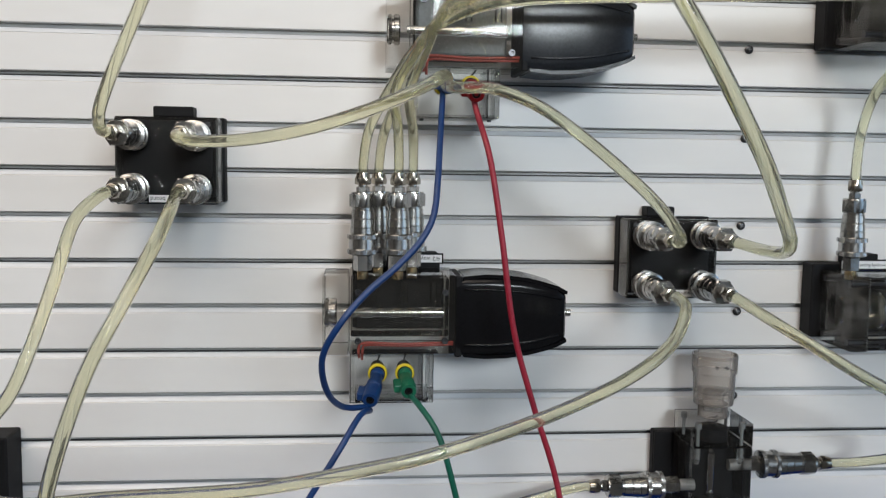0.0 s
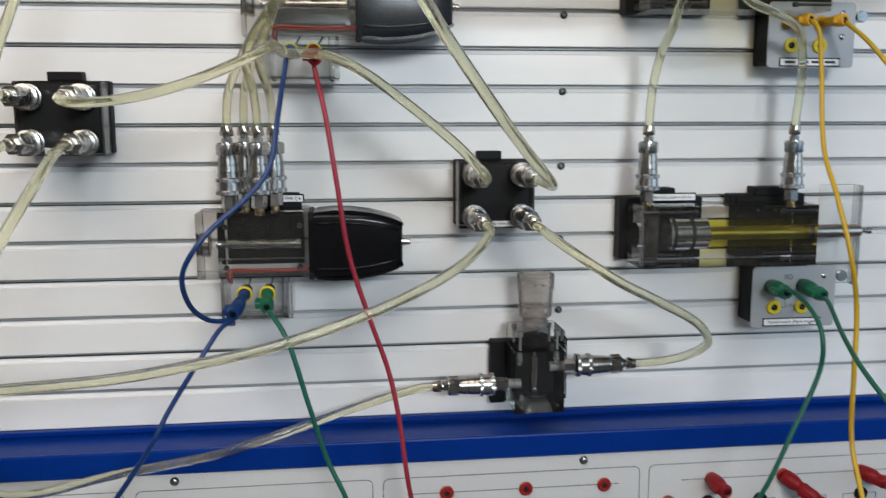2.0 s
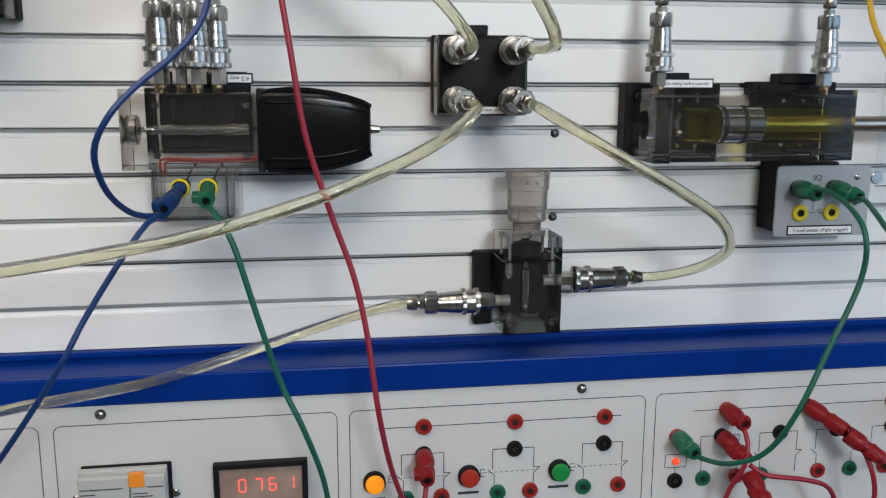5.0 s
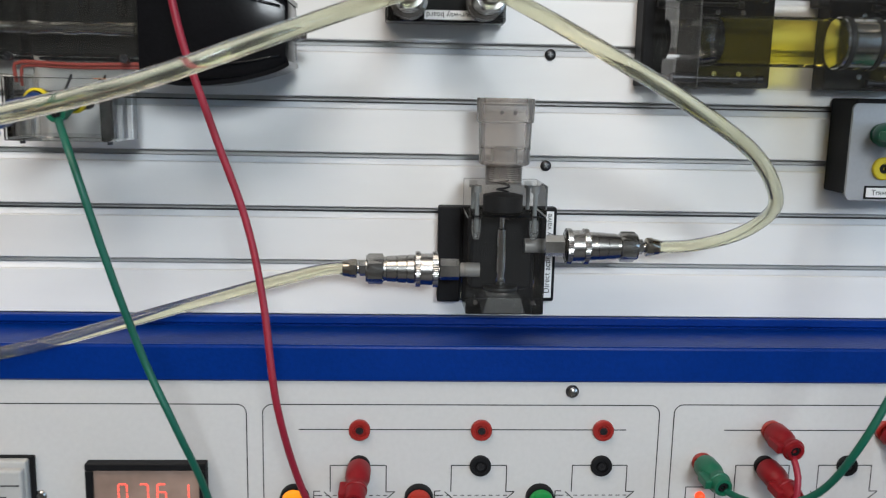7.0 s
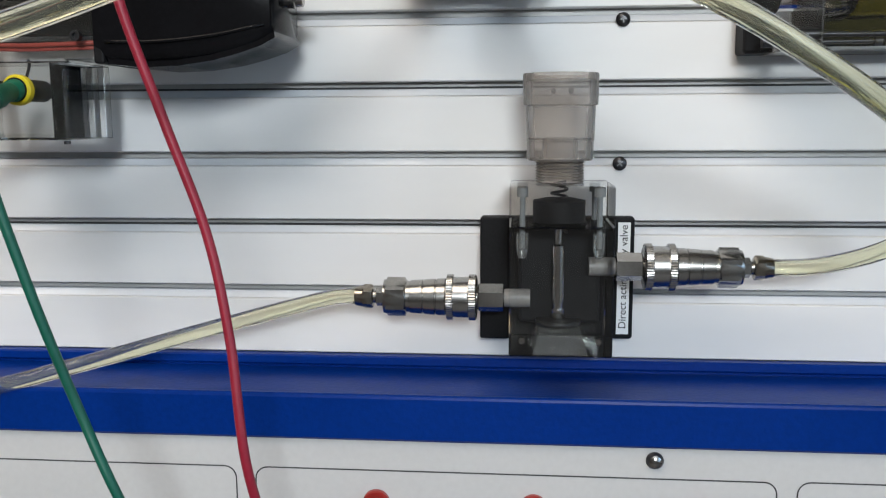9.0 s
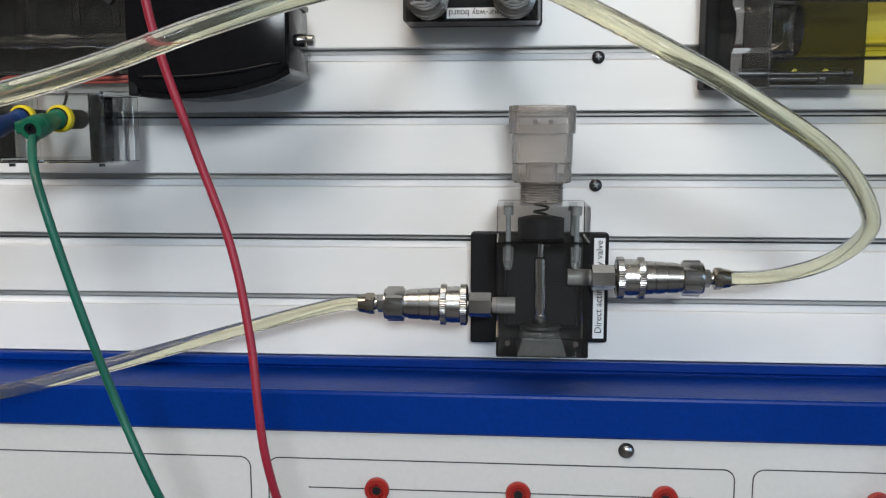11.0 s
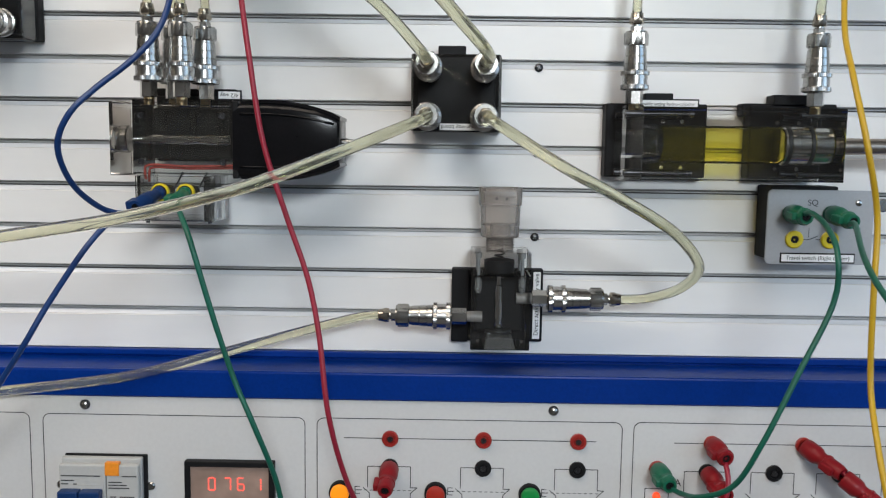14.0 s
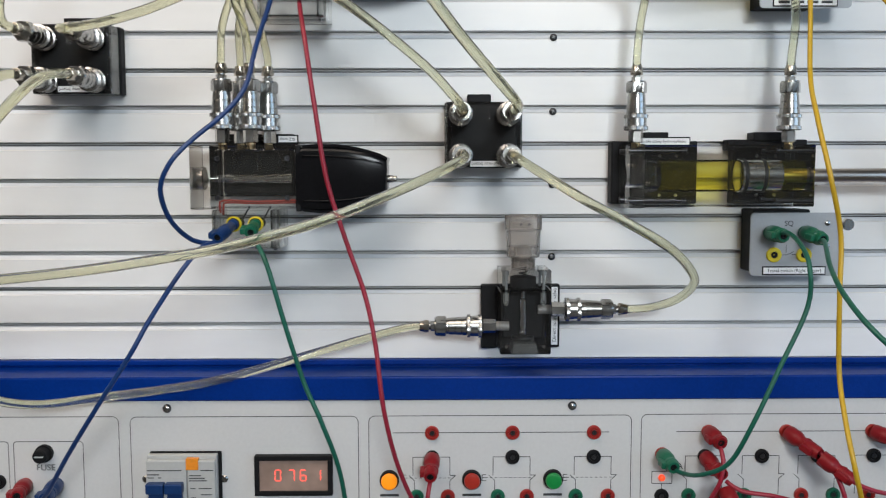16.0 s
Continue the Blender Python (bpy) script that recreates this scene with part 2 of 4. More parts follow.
def tube(points, r, n=12, bm=None, step=0.006):
    bm = bm or bmesh.new()
    line = smooth_line(points, step)
    up, rings = Vector((0.3, 0.2, 1)), []
    for i, c in enumerate(line):
        d = (line[min(i + 1, len(line) - 1)] - line[max(i - 1, 0)]).normalized()
        u = (up - d * up.dot(d)).normalized()
        up, w = u, d.cross(u)
        rings.append([bm.verts.new(c + r * (math.cos(2 * math.pi * k / n) * u + math.sin(2 * math.pi * k / n) * w)) for k in range(n)])
    for a, b in zip(rings, rings[1:]):
        for k in range(n):
            bm.faces.new((a[k], a[(k + 1) % n], b[(k + 1) % n], b[k]))
    bm.faces.new(rings[0][::-1])
    bm.faces.new(rings[-1])
    return bm


def extrude_outline(outline, y0, y1, bm=None):
    """A plate with an outline in x and z, from y0 to y1."""
    bm = bm or bmesh.new()
    a, b = [bm.verts.new((x, y0, z)) for x, z in outline], [bm.verts.new((x, y1, z)) for x, z in outline]
    bm.faces.new(a)
    bm.faces.new(b[::-1])
    for i in range(len(a)):
        j = (i + 1) % len(a)
        bm.faces.new((a[i], a[j], b[j], b[i]))
    return bm


def rounded(x0, x1, z0, z1, r, n=6):
    out = []
    for cx, cz, s in ((x1 - r, z1 - r, 0), (x0 + r, z1 - r, 90), (x0 + r, z0 + r, 180), (x1 - r, z0 + r, 270)):
        out += [(cx + r * math.cos(radians(s + 90 * i / n)), cz + r * math.sin(radians(s + 90 * i / n))) for i in range(n + 1)]
    return out


def letters(words, size, m, mat, parent, name="lettering"):
    cu = bpy.data.curves.new(name, "FONT")
    cu.body, cu.size, cu.align_x, cu.align_y, cu.extrude = words, size, "CENTER", "CENTER", 0.00008
    tmp = bpy.data.objects.new("tmp", cu)
    scene.collection.objects.link(tmp)
    me = bpy.data.meshes.new_from_object(tmp.evaluated_get(bpy.context.evaluated_depsgraph_get()))
    bpy.data.objects.remove(tmp)
    me.materials.clear()
    me.materials.append(mat)
    ob = new(name, me)
    ob.parent, ob.matrix_basis = parent, m
    return ob


FRONT = pose(0, 0, 0, 90, 0, 0)


def label_plate(parent, x0, x1, z0, z1, y, words, size, turn=0, rim=True):
    """A white label with a dark rim and printed words, facing the room."""
    if rim:
        part("label_rim", box(x0 - 0.0012, x1 + 0.0012, y, y + 0.0015, z0 - 0.0012, z1 + 0.0012, 0.0003, 1), BLACK, parent)
    lab = part("label", box(x0, x1, y - 0.0004, y + 0.0006, z0, z1), LABEL, parent, "white printed label")
    if words:
        letters(words, size, Matrix.Translation(((x0 + x1) / 2, y - 0.0006, (z0 + z1) / 2)) @ pose(0, 0, 0, 0, turn, 0) @ FRONT, PRINT, lab)
    return lab


# ---- setting ----
PITCH, GROOVE_H = 0.036, 0.0074
X0, X1 = -0.95, 1.45
wall = tagged(part("wall_board", box(X0, X1, 0.012, 0.030, -0.02, 1.02), GROOVE), "slotted mounting board with grooves in a grey that holds some shade", "wall panel", kind="structure")
part("wall_rear", box(-2.6, 2.6, 0.20, 0.30, -1.2, 1.6), ROOM)
tagged(bpy.data.objects["wall_rear"], "plain painted wall behind the bench", "wall", kind="structure")
tagged(part("floor", box(-2.6, 2.6, -3.6, 0.30, -1.30, -1.2), FLOOR), "plain grey vinyl floor", "floor", kind="structure")
tagged(part("ceiling", box(-2.6, 2.6, -3.6, 0.30, 1.6, 1.7), ROOM), "plain pale ceiling", "ceiling", kind="structure")
tagged(part("wall_left", box(-2.7, -2.6, -3.6, 0.30, -1.2, 1.6), ROOM), "plain painted wall", "wall", kind="structure")
wf = part("wall_front", box(-2.7, 0.40, -3.7, -3.6, -1.2, 1.6), ROOM)
tagged(wf, "plain painted wall with a high window opening", "wall", kind="structure")
for x0, x1, z0, z1 in ((1.30, 2.7, -1.2, 1.6), (0.40, 1.30, -1.2, 0.92), (0.40, 1.30, 1.48, 1.6)):
    part("wall_section", box(x0, x1, -3.7, -3.6, z0, z1), ROOM, wf)
wr = part("wall_right", box(2.6, 2.7, -0.45, 0.30, -1.2, 1.6), ROOM)
tagged(wr, "plain painted wall with a window opening", "wall", kind="structure")
for y0, y1, z0, z1 in ((-3.6, -2.6, -1.2, 1.6), (-2.6, -0.45, -1.2, -0.15), (-2.6, -0.45, 1.25, 1.6)):
    part("wall_section", box(2.6, 2.7, y0, y1, z0, z1), ROOM, wr)

# bench under the board
tagged(part("bench_frame", box(X0, X1, -0.034, 0.20, -1.2, -0.20, 0.004), BLUE), "blue painted steel bench base", "bench", kind="structure")
back = part("board_backing", box(X0, X1, 0.030, 0.20, -0.20, 1.02), ROOM)
tagged(back, "grey backing of the mounting board", "backing", kind="structure")

rail_outline = [(0.0, -0.0012), (-0.0050, -0.0012), (-0.0058, -0.0020), (-0.0060, -0.0056), (-0.0052, -0.0066), (-0.0034, -0.0072), (-0.0034, -0.0084), (-0.0480, -0.0098), (-0.0500, -0.0082), (-0.0515, -0.0070),
                (-0.0545, -0.0066), (-0.0556, -0.0072), (-0.0560, -0.0084), (-0.0560, -0.0285), (-0.0548, -0.0298), (-0.0500, -0.0298), (0.0, -0.0298)]
bm = bmesh.new()
ra, rb = [bm.verts.new((X0, y, z)) for y, z in rail_outline], [bm.verts.new((X1, y, z)) for y, z in rail_outline]
for i in range(len(ra)):
    j = (i + 1) % len(ra)
    bm.faces.new((ra[i], ra[j], rb[j], rb[i]))
bm.faces.new(ra), bm.faces.new(rb[::-1])
tagged(part("blue_rail", bm, BLUE), "glossy blue painted steel ledge along the board", "ledge", kind="structure")

# ---- path of the moving piston ----
PISTON = [(0.0, 0.497), (3.4, 0.497), (3.6, 0.498), (3.8, 0.502), (4.2, 0.509), (4.5, 0.516), (4.7, 0.520), (5.9, 0.547), (7.0, 0.571), (7.9, 0.591), (8.1, 0.594), (11.0, 0.594),
          (14.7, 0.594), (14.9, 0.5935), (15.2, 0.589), (15.8, 0.578), (16.0, 0.574)]

# ---- quick couplings ----

def coupling(parent, at, to, nut=0.013):
    """A quick coupling: base nut, knurled collar, stepped body, end nut and hose nut."""
    n0 = nut
    c = turned("quick_coupling", [(0, 0.0042), (n0 + 0.0156, 0.0042), (n0 + 0.0156, 0.0088), (n0 + 0.0160, 0.0092), (n0 + 0.0200, 0.0091), (n0 + 0.0203, 0.0085), (n0 + 0.0207, 0.0085), (n0 + 0.0210, 0.0090),
                                  (n0 + 0.0262, 0.0087), (n0 + 0.0265, 0.0081), (n0 + 0.0269, 0.0081), (n0 + 0.0272, 0.0085), (n0 + 0.0330, 0.0082), (n0 + 0.0333, 0.0077), (n0 + 0.0350, 0.0077), (n0 + 0.0352, 0.0084),
                                  (n0 + 0.0358, 0.0098), (n0 + 0.0446, 0.0098), (n0 + 0.0452, 0.0085), (n0 + 0.0462, 0.0084), (n0 + 0.0462, 0.0034), (n0 + 0.060, 0.0034)],
               (0, 0, 0), "z", STEEL, parent, "nickel-plated quick coupling", n=48, hexed=(16, 17))
    turned("base_nut", [(0, 0.0060), (0.0006, 0.0069), (n0 - 0.0006, 0.0069), (n0, 0.0060)], (0, 0, 0), "z", BRUSHED, c, n=24, hexed=(0, 1, 2, 3))
    turned("collar", [(n0 + 0.0004, 0.0096), (n0 + 0.0010, 0.0113), (n0 + 0.0042, 0.0113), (n0 + 0.0046, 0.0101), (n0 + 0.0118, 0.0100), (n0 + 0.0121, 0.0113), (n0 + 0.0150, 0.0113), (n0 + 0.0154, 0.0098),
                      (n0 + 0.0158, 0.0090)], (0, 0, 0), "z", KNURL, c, "knurled locking collar", n=112, ribbed=(1, 2, 5, 6))
    turned("neck_nut", [(n0 + 0.0462, 0.0044), (n0 + 0.0466, 0.0049), (n0 + 0.0500, 0.0049), (n0 + 0.0504, 0.0042)], (0, 0, 0), "z", STEEL, c, n=24, hexed=(0, 1, 2, 3))
    turned("hose_nut", [(n0 + 0.0516, 0.0042), (n0 + 0.0520, 0.0056), (n0 + 0.0526, 0.0060), (n0 + 0.0562, 0.0060), (n0 + 0.0568, 0.0054), (n0 + 0.0606, 0.0048), (n0 + 0.0608, 0.0044)], (0, 0, 0), "z", DARKBRASS, c, n=24, hexed=(1, 2, 3))
    c.matrix_basis = Matrix.Translation(at) @ TO[to]
    return c


def holder(parent, x0, x1, z0, z1, tab=None, depth=0.012):
    """A black clip plate on the board, with a tab at its top."""
    part("holder_plate", box(x0, x1, -depth, -0.0005, z0, z1, 0.0012), BLACK, parent, "black plastic holder plate")
    if tab:
        part("holder_tab", box(tab[0], tab[1], -depth - 0.002, -0.0005, z1, z1 + tab[2], 0.001), BLACK, parent)


def acrylic_block(parent, x0, x1, y0, y1, z0, z1, name="acrylic_block"):
    b = part(name, box(x0, x1, y0, y1, z0, z1, 0.0006, 1), ACRYLIC, parent, "clear acrylic block")
    return b


def board_screw(x, z, y=0.0):
    s = thing("board_screw", (x, y, z), "small dark cross-head screw in a groove of the board", "screw", "screws in the board")
    turned("head", [(0, 0.0036), (0.0008, 0.0036), (0.0018, 0.0027), (0.0022, 0.0013)], (0, 0, 0), "-y", DARKSTEEL, s, n=20)
    # pale raised cross: the glint on the screw's slots, put into the colour
    part("cross_slot", box(-0.0018, 0.0018, -0.0026, -0.0022, -0.0003, 0.0003, bm=box(-0.0003, 0.0003, -0.0026, -0.0022, -0.0018, 0.0018)), GREYCORE, s)
    return s


first = board_screw(0.404, 11 * PITCH - 0.0062, -0.0003)
for n in (9, 7, 5, 3, 13):
    copy_thing(first, pose(0.404, -0.0003, n * PITCH - 0.0062, 0, 17 * n, 0))


# ---- four-way boards ----
def four_way_board(x0, x1, z0, z1, label, tab, label_x):
    w = thing("four_way_board", ((x0 + x1) / 2, 0, z0), label, "hydraulic manifold", "four-way boards")
    cx, cz = (x0 + x1) / 2, z0
    a, b, h = x0 - cx, x1 - cx, z1 - z0
    holder(w, a - 0.001, b + 0.002, 0.001, h + 0.001, (tab[0] - cx, tab[1] - cx, 0.008), 0.013)
    acrylic_block(w, a, b, -0.0350, -0.0135, 0, h)
    part("side_edge", box(b - 0.0012, b + 0.0004, -0.0340, -0.0140, 0.001, h - 0.001), ACRYLIC_EDGE, w, "pale sawn acrylic edge")
    part("side_edge", box(a - 0.0004, a + 0.0012, -0.0340, -0.0140, 0.001, h - 0.001), ACRYLIC_EDGE, w, "pale sawn acrylic edge")
    part("inner_plate", box(a + 0.004, b - 0.004, -0.0300, -0.0140, 0.005, h - 0.002, 0.001), BLACK, w, "black plate inside the acrylic")
    for px in (-0.0225, 0.0225):
        for pz in (0.0115, 0.0505):
            coupling(w, (px, -0.0345, pz), "-y", 0.003)
    for px in (-0.03, 0.03):
        for pz in (0.006, h - 0.005):
            turned("socket_screw", [(0, 0.002), (0.001, 0.002)], (px, -0.0345, pz), "-y", DARKSTEEL, w, n=12)
    label_plate(w, label_x - 0.0160, label_x + 0.0160, 0.0014, 0.0068, -0.0356, "Four-way board", 0.0046, 180)
    return w


four_way_board(-0.091, -0.017, 0.2605, 0.325, "clear acrylic four-way board with black backing and four nickel couplings", (-0.068, -0.038), 0.003)
four_way_board(0.298, 0.370, 0.190, 0.2525, "clear acrylic four-way board with black backing beside the cylinder", (0.319, 0.342), 0.003)


# ---- banana plugs and sockets ----
def jack(parent, x, y, z, mat, r=0.0068, name="socket"):
    s = turned(name, [(0, r), (0.0022, r), (0.0030, r - 0.0006), (0.0030, r * 0.62), (0.0014, r * 0.58), (0.0014, r * 0.42), (0.0026, r * 0.40), (0.0026, r * 0.22), (0.0006, r * 0.2)],
               (x, y, z), "-y", mat, parent, n=24)
    turned("socket_hole", [(0.0020, r * 0.36), (0.0028, r * 0.36), (0.0028, r * 0.22), (0.0022, r * 0.20)], (x, y, z), "-y", DARKSTEEL, s, n=14)
    return s


def plug(x, y, z, mat, colour, direction=(0, -1, 0), length=0.036, group="stackable plugs", category="plug", broad=False):
    """A stackable banana plug: a barrel with a waist and a socket in its tail."""
    r = 0.0058 if broad else 0.0050
    prof = [(0, r), (0.004, r), (0.005, r * 0.86), (0.012, r * 0.9), (0.016, r * 1.12), (length - 0.003, r * 1.2), (length, r * 1.05), (length, r * 0.62), (length - 0.004, r * 0.58)]
    if broad:
        prof = [(0.0005, r * 1.20), (0.002, r * 1.32), (0.011, r * 1.34), (0.014, r * 1.24), (0.016, r * 1.02), (0.019, r * 0.98), (0.021, r * 1.12), (length - 0.003, r * 1.10), (length, r * 0.95), (length, r * 0.62), (length - 0.004, r * 0.58)]
    p = turned("banana_plug", prof, (0, 0, 0), "z", mat, None, n=24)
    tagged(p, colour + " stackable banana plug pushed into a socket", category, group)
    p.location = (x, y, z)
    turned("tail_socket", [(length - 0.005, 0.0028), (length - 0.0008, 0.0028), (length - 0.0008, 0.0016), (length - 0.003, 0.0015)], (0, 0, 0), "z", BLACK, p, n=16)
    part("cable_boot", box(-0.0030, 0.0030, 0.002, 0.010, length - 0.016, length - 0.004, 0.001), mat, p)
    turned("grip_ring", [(0.0215, r * 1.10), (0.0220, r * 1.22), (0.0235, r * 1.22), (0.0240, r * 1.10)], (0, 0, 0), "z", mat, p, n=20)
    d = Vector(direction).normalized()
    q = d.to_track_quat("Z", "X")
    p.rotation_mode = "QUATERNION"
    p.rotation_quaternion = q
    return p


# ---- solenoid valves ----
def solenoid_valve(dx, dz, words, core, shell, label):
    """A clear spool valve with a solenoid and a clear wiring box under it."""
    v = thing("solenoid_valve", (0.067 + dx, 0, 0.153 + dz), label, "solenoid valve", "solenoid valves")
    o = Vector((0.067, 0, 0.153))
    holder(v, 0.083 - o.x, 0.152 - o.x, 0.010, 0.0645, None, 0.014)
    part("holder_tab", box(0.083 - o.x, 0.150 - o.x, -0.014, -0.0005, 0.0645, 0.0705, 0.001), BLACK, v)
    acrylic_block(v, 0.014, 0.093, -0.066, -0.0145, 0, 0.0585)
    part("end_plate", box(-0.005, 0.0135, -0.064, -0.016, -0.001, 0.0575, 0.0006, 1), ACRYLIC, v, "clear acrylic end plate")
    if core is BLACK:
        part("inner_block", box(0.0155, 0.0885, -0.0560, -0.0310, 0.011, 0.0550, 0.001), SMOKE, v, "smoky inner block")
    part("dark_core", box(0.018, 0.087, -0.030, -0.0150, 0.012, 0.054, 0.002), core, v)
    # spool with its lands and end knob
    turned("spool", [(0, 0.0034), (0.014, 0.0034), (0.014, 0.0041), (0.022, 0.0041), (0.022, 0.0034), (0.035, 0.0034), (0.035, 0.0041), (0.043, 0.0041), (0.043, 0.0034), (0.057, 0.0034),
                     (0.057, 0.0041), (0.075, 0.0041)], (0.010, -0.045, 0.0275), "x", POLISHED, v, "polished steel spool")
    turned("end_knob", [(0, 0.009), (0.001, 0.0108), (0.003, 0.0112), (0.0035, 0.0100), (0.0050, 0.0100), (0.0055, 0.0112), (0.0085, 0.0112), (0.0095, 0.010)], (-0.0045, -0.045, 0.0275), "x", BRUSHED, v, "ribbed metal end knob")
    for bx in (0.032, 0.056, 0.078):
        turned("bore", [(0, 0.0026), (0.016, 0.0026)], (bx, -0.045, 0.0350), "z", SMOKE, v, n=14)
    for bx, bz in ((0.021, 0.046), (0.085, 0.046), (0.021, 0.010), (0.085, 0.010)):
        turned("cap_screw", [(0, 0.0024), (0.003, 0.0024), (0.003, 0.0013), (0.0015, 0.0012)], (bx, -0.0655, bz), "-y", DARKSTEEL, v, n=14)
    part("red_wire", tube([(0.022, -0.060, -0.004), (0.0215, -0.061, 0.004), (0.026, -0.061, 0.0075), (0.055, -0.061, 0.0065), (0.092, -0.060, 0.0075)], 0.0011, 8), WIRE_RED, v, "thin red wire", True)
    part("red_wire", tube([(0.024, -0.058, -0.006), (0.0245, -0.059, 0.003), (0.029, -0.059, 0.0055), (0.055, -0.059, 0.0048), (0.092, -0.058, 0.0055)], 0.0010, 8), WIRE_RED, v, "thin red wire", True)
    # couplings on top, two rows, on brass nipples
    for cx, cy in ((0.024, -0.055), (0.050, -0.055), (0.036, -0.030), (0.062, -0.030)):
        turned("nipple", [(-0.004, 0.0042), (0.004, 0.0042), (0.004, 0.0030)], (cx, cy, 0.0585), "z", BRASS, v, "brass nipple", n=16)
        coupling(v, (cx, cy, 0.0605), "z", 0.012)
    # solenoid housing: a rounded shell that narrows to its end
    bm = bmesh.new()
    rings = []
    for x, hh, yy in ((0.093, 0.0285, 0.0245), (0.100, 0.0300, 0.0250), (0.120, 0.0300, 0.0250), (0.140, 0.0288, 0.0250), (0.158, 0.0260, 0.0245), (0.169, 0.0228, 0.0235), (0.1745, 0.0200, 0.0225), (0.1760, 0.0180, 0.0205)):
        rings.append([bm.verts.new((x, -0.0425 + py, 0.0275 + pz)) for py, pz in rounded(-yy, yy, -hh, hh, 0.0065, 4)])
    for a, b in zip(rings, rings[1:]):
        for k in range(len(a)):
            bm.faces.new((a[k], a[(k + 1) % len(a)], b[(k + 1) % len(a)], b[k]))
    bm.faces.new(rings[0][::-1]), bm.faces.new(rings[-1])
    sol = sharp(part("solenoid_housing", bm, shell, v, "glossy solenoid housing"), 40)
    part("housing_flange", box(0.0925, 0.0975, -0.067, -0.0175, -0.0025, 0.0580, 0.001), BLACK, sol)
    for s in (1, -1):
        part("housing_rib", tube([(0.099, -0.0680, 0.0275 + s * 0.0205), (0.125, -0.0682, 0.0275 + s * 0.0205), (0.150, -0.0678, 0.0275 + s * 0.0180), (0.172, -0.0655, 0.0275 + s * 0.0135)], 0.0009, 8), shell, sol, "", True)
        outer = [(0.0990, 0.0302), (0.1150, 0.0318), (0.1320, 0.0312), (0.1480, 0.0290), (0.1600, 0.0260), (0.1700, 0.0228), (0.1768, 0.0192)]
        band = [(x, 0.0275 + s * z) for x, z in outer] + [(x - 0.0004, 0.0275 + s * (z - 0.0026)) for x, z in reversed(outer)]
        part("housing_band", extrude_outline(band, -0.0655, -0.0215), shell, sol, "curved clip band along the housing")
    turned("push_pin", [(0, 0.0036), (0.006, 0.0036), (0.0065, 0.0030), (0.0095, 0.0030), (0.0100, 0.0025)], (0.1745, -0.0425, 0.0270), "x", STEEL, sol, "steel push pin")
    # wiring box under the valve
    wb = part("wiring_box", box(0.015, 0.077, -0.0655, -0.0620, -0.037, -0.001, 0.0005, 1), ACRYLIC, v, "clear acrylic wiring box")
    for x0, x1 in ((0.015, 0.018), (0.074, 0.077), (0.068, 0.0695)):
        part("box_wall", box(x0, x1, -0.0615, -0.020, -0.037, -0.001, 0.0004, 1), ACRYLIC, wb)
    part("box_floor", box(0.0185, 0.0735, -0.0615, -0.020, -0.037, -0.0345, 0.0004, 1), ACRYLIC, wb)
    for sx in (0.021, 0.071):
        turned("box_screw", [(0, 0.0016), (0.0016, 0.0016)], (sx, -0.055, -0.0375), "-z", DARKSTEEL, wb, n=12)
    for sx in (0.0355, 0.0555):
        turned("yellow_ring", [(0, 0.0071), (0.0030, 0.0071), (0.0038, 0.0063), (0.0038, 0.0045)], (sx, -0.0655, -0.014), "-y", YELLOW, wb, "yellow socket ring")
        turned("socket", [(0.0038, 0.0056), (0.0042, 0.0056), (0.0042, 0.0022), (0.002, 0.0020)], (sx, -0.0655, -0.014), "-y", BLACK, wb)
        turned("socket_tail", [(0, 0.0052), (0.016, 0.0052), (0.016, 0.0020), (0.026, 0.0018)], (sx, -0.046, -0.014), "-y", BLACK, wb, n=16)
        part("lead", tube([(sx, -0.035, -0.014), (sx + 0.003, -0.030, -0.006), (sx + 0.008, -0.035, 0.001)], 0.0008, 6), DARKSTEEL, wb, "", True)
    if words:
        label_plate(v, 0.0685, 0.0865, 0.0625, 0.0685, -0.0146, words, 0.0048, 180)
    return v


solenoid_valve(0, 0, "4/2 way", BLACK, GLOSSBLACK, "clear acrylic four-two-way valve with a black solenoid housing")
solenoid_valve(0.0455, 0.2105, "", GREYCORE, GREYSHELL, "clear acrylic upper valve with a dark grey solenoid housing")


# ---- double acting cylinder ----
def bored_block(x0, x1, yc, zc, hy, hz, r, n=32):
    """A block with a round bore from end to end."""
    bm = bmesh.new()
    ends = []
    for x in (x0, x1):
        sq, ci = [], []
        for k in range(n):
            a = 2 * math.pi * (k + 0.5) / n
            c, s = math.cos(a), math.sin(a)
            g = 1 / max(abs(c) / hy, abs(s) / hz)
            sq.append(bm.verts.new((x, yc + g * c, zc + g * s)))
            ci.append(bm.verts.new((x, yc + r * c, zc + r * s)))
        ends.append((sq, ci))
    for k in range(n):
        j = (k + 1) % n
        for sq, ci in ends:
            bm.faces.new((sq[k], sq[j], ci[j], ci[k]))
        bm.faces.new((ends[0][0][k], ends[0][0][j], ends[1][0][j], ends[1][0][k]))
        bm.faces.new((ends[0][1][k], ends[0][1][j], ends[1][1][j], ends[1][1][k]))
    return bm


AX_Y, AX_Z = -0.044, 0.1825


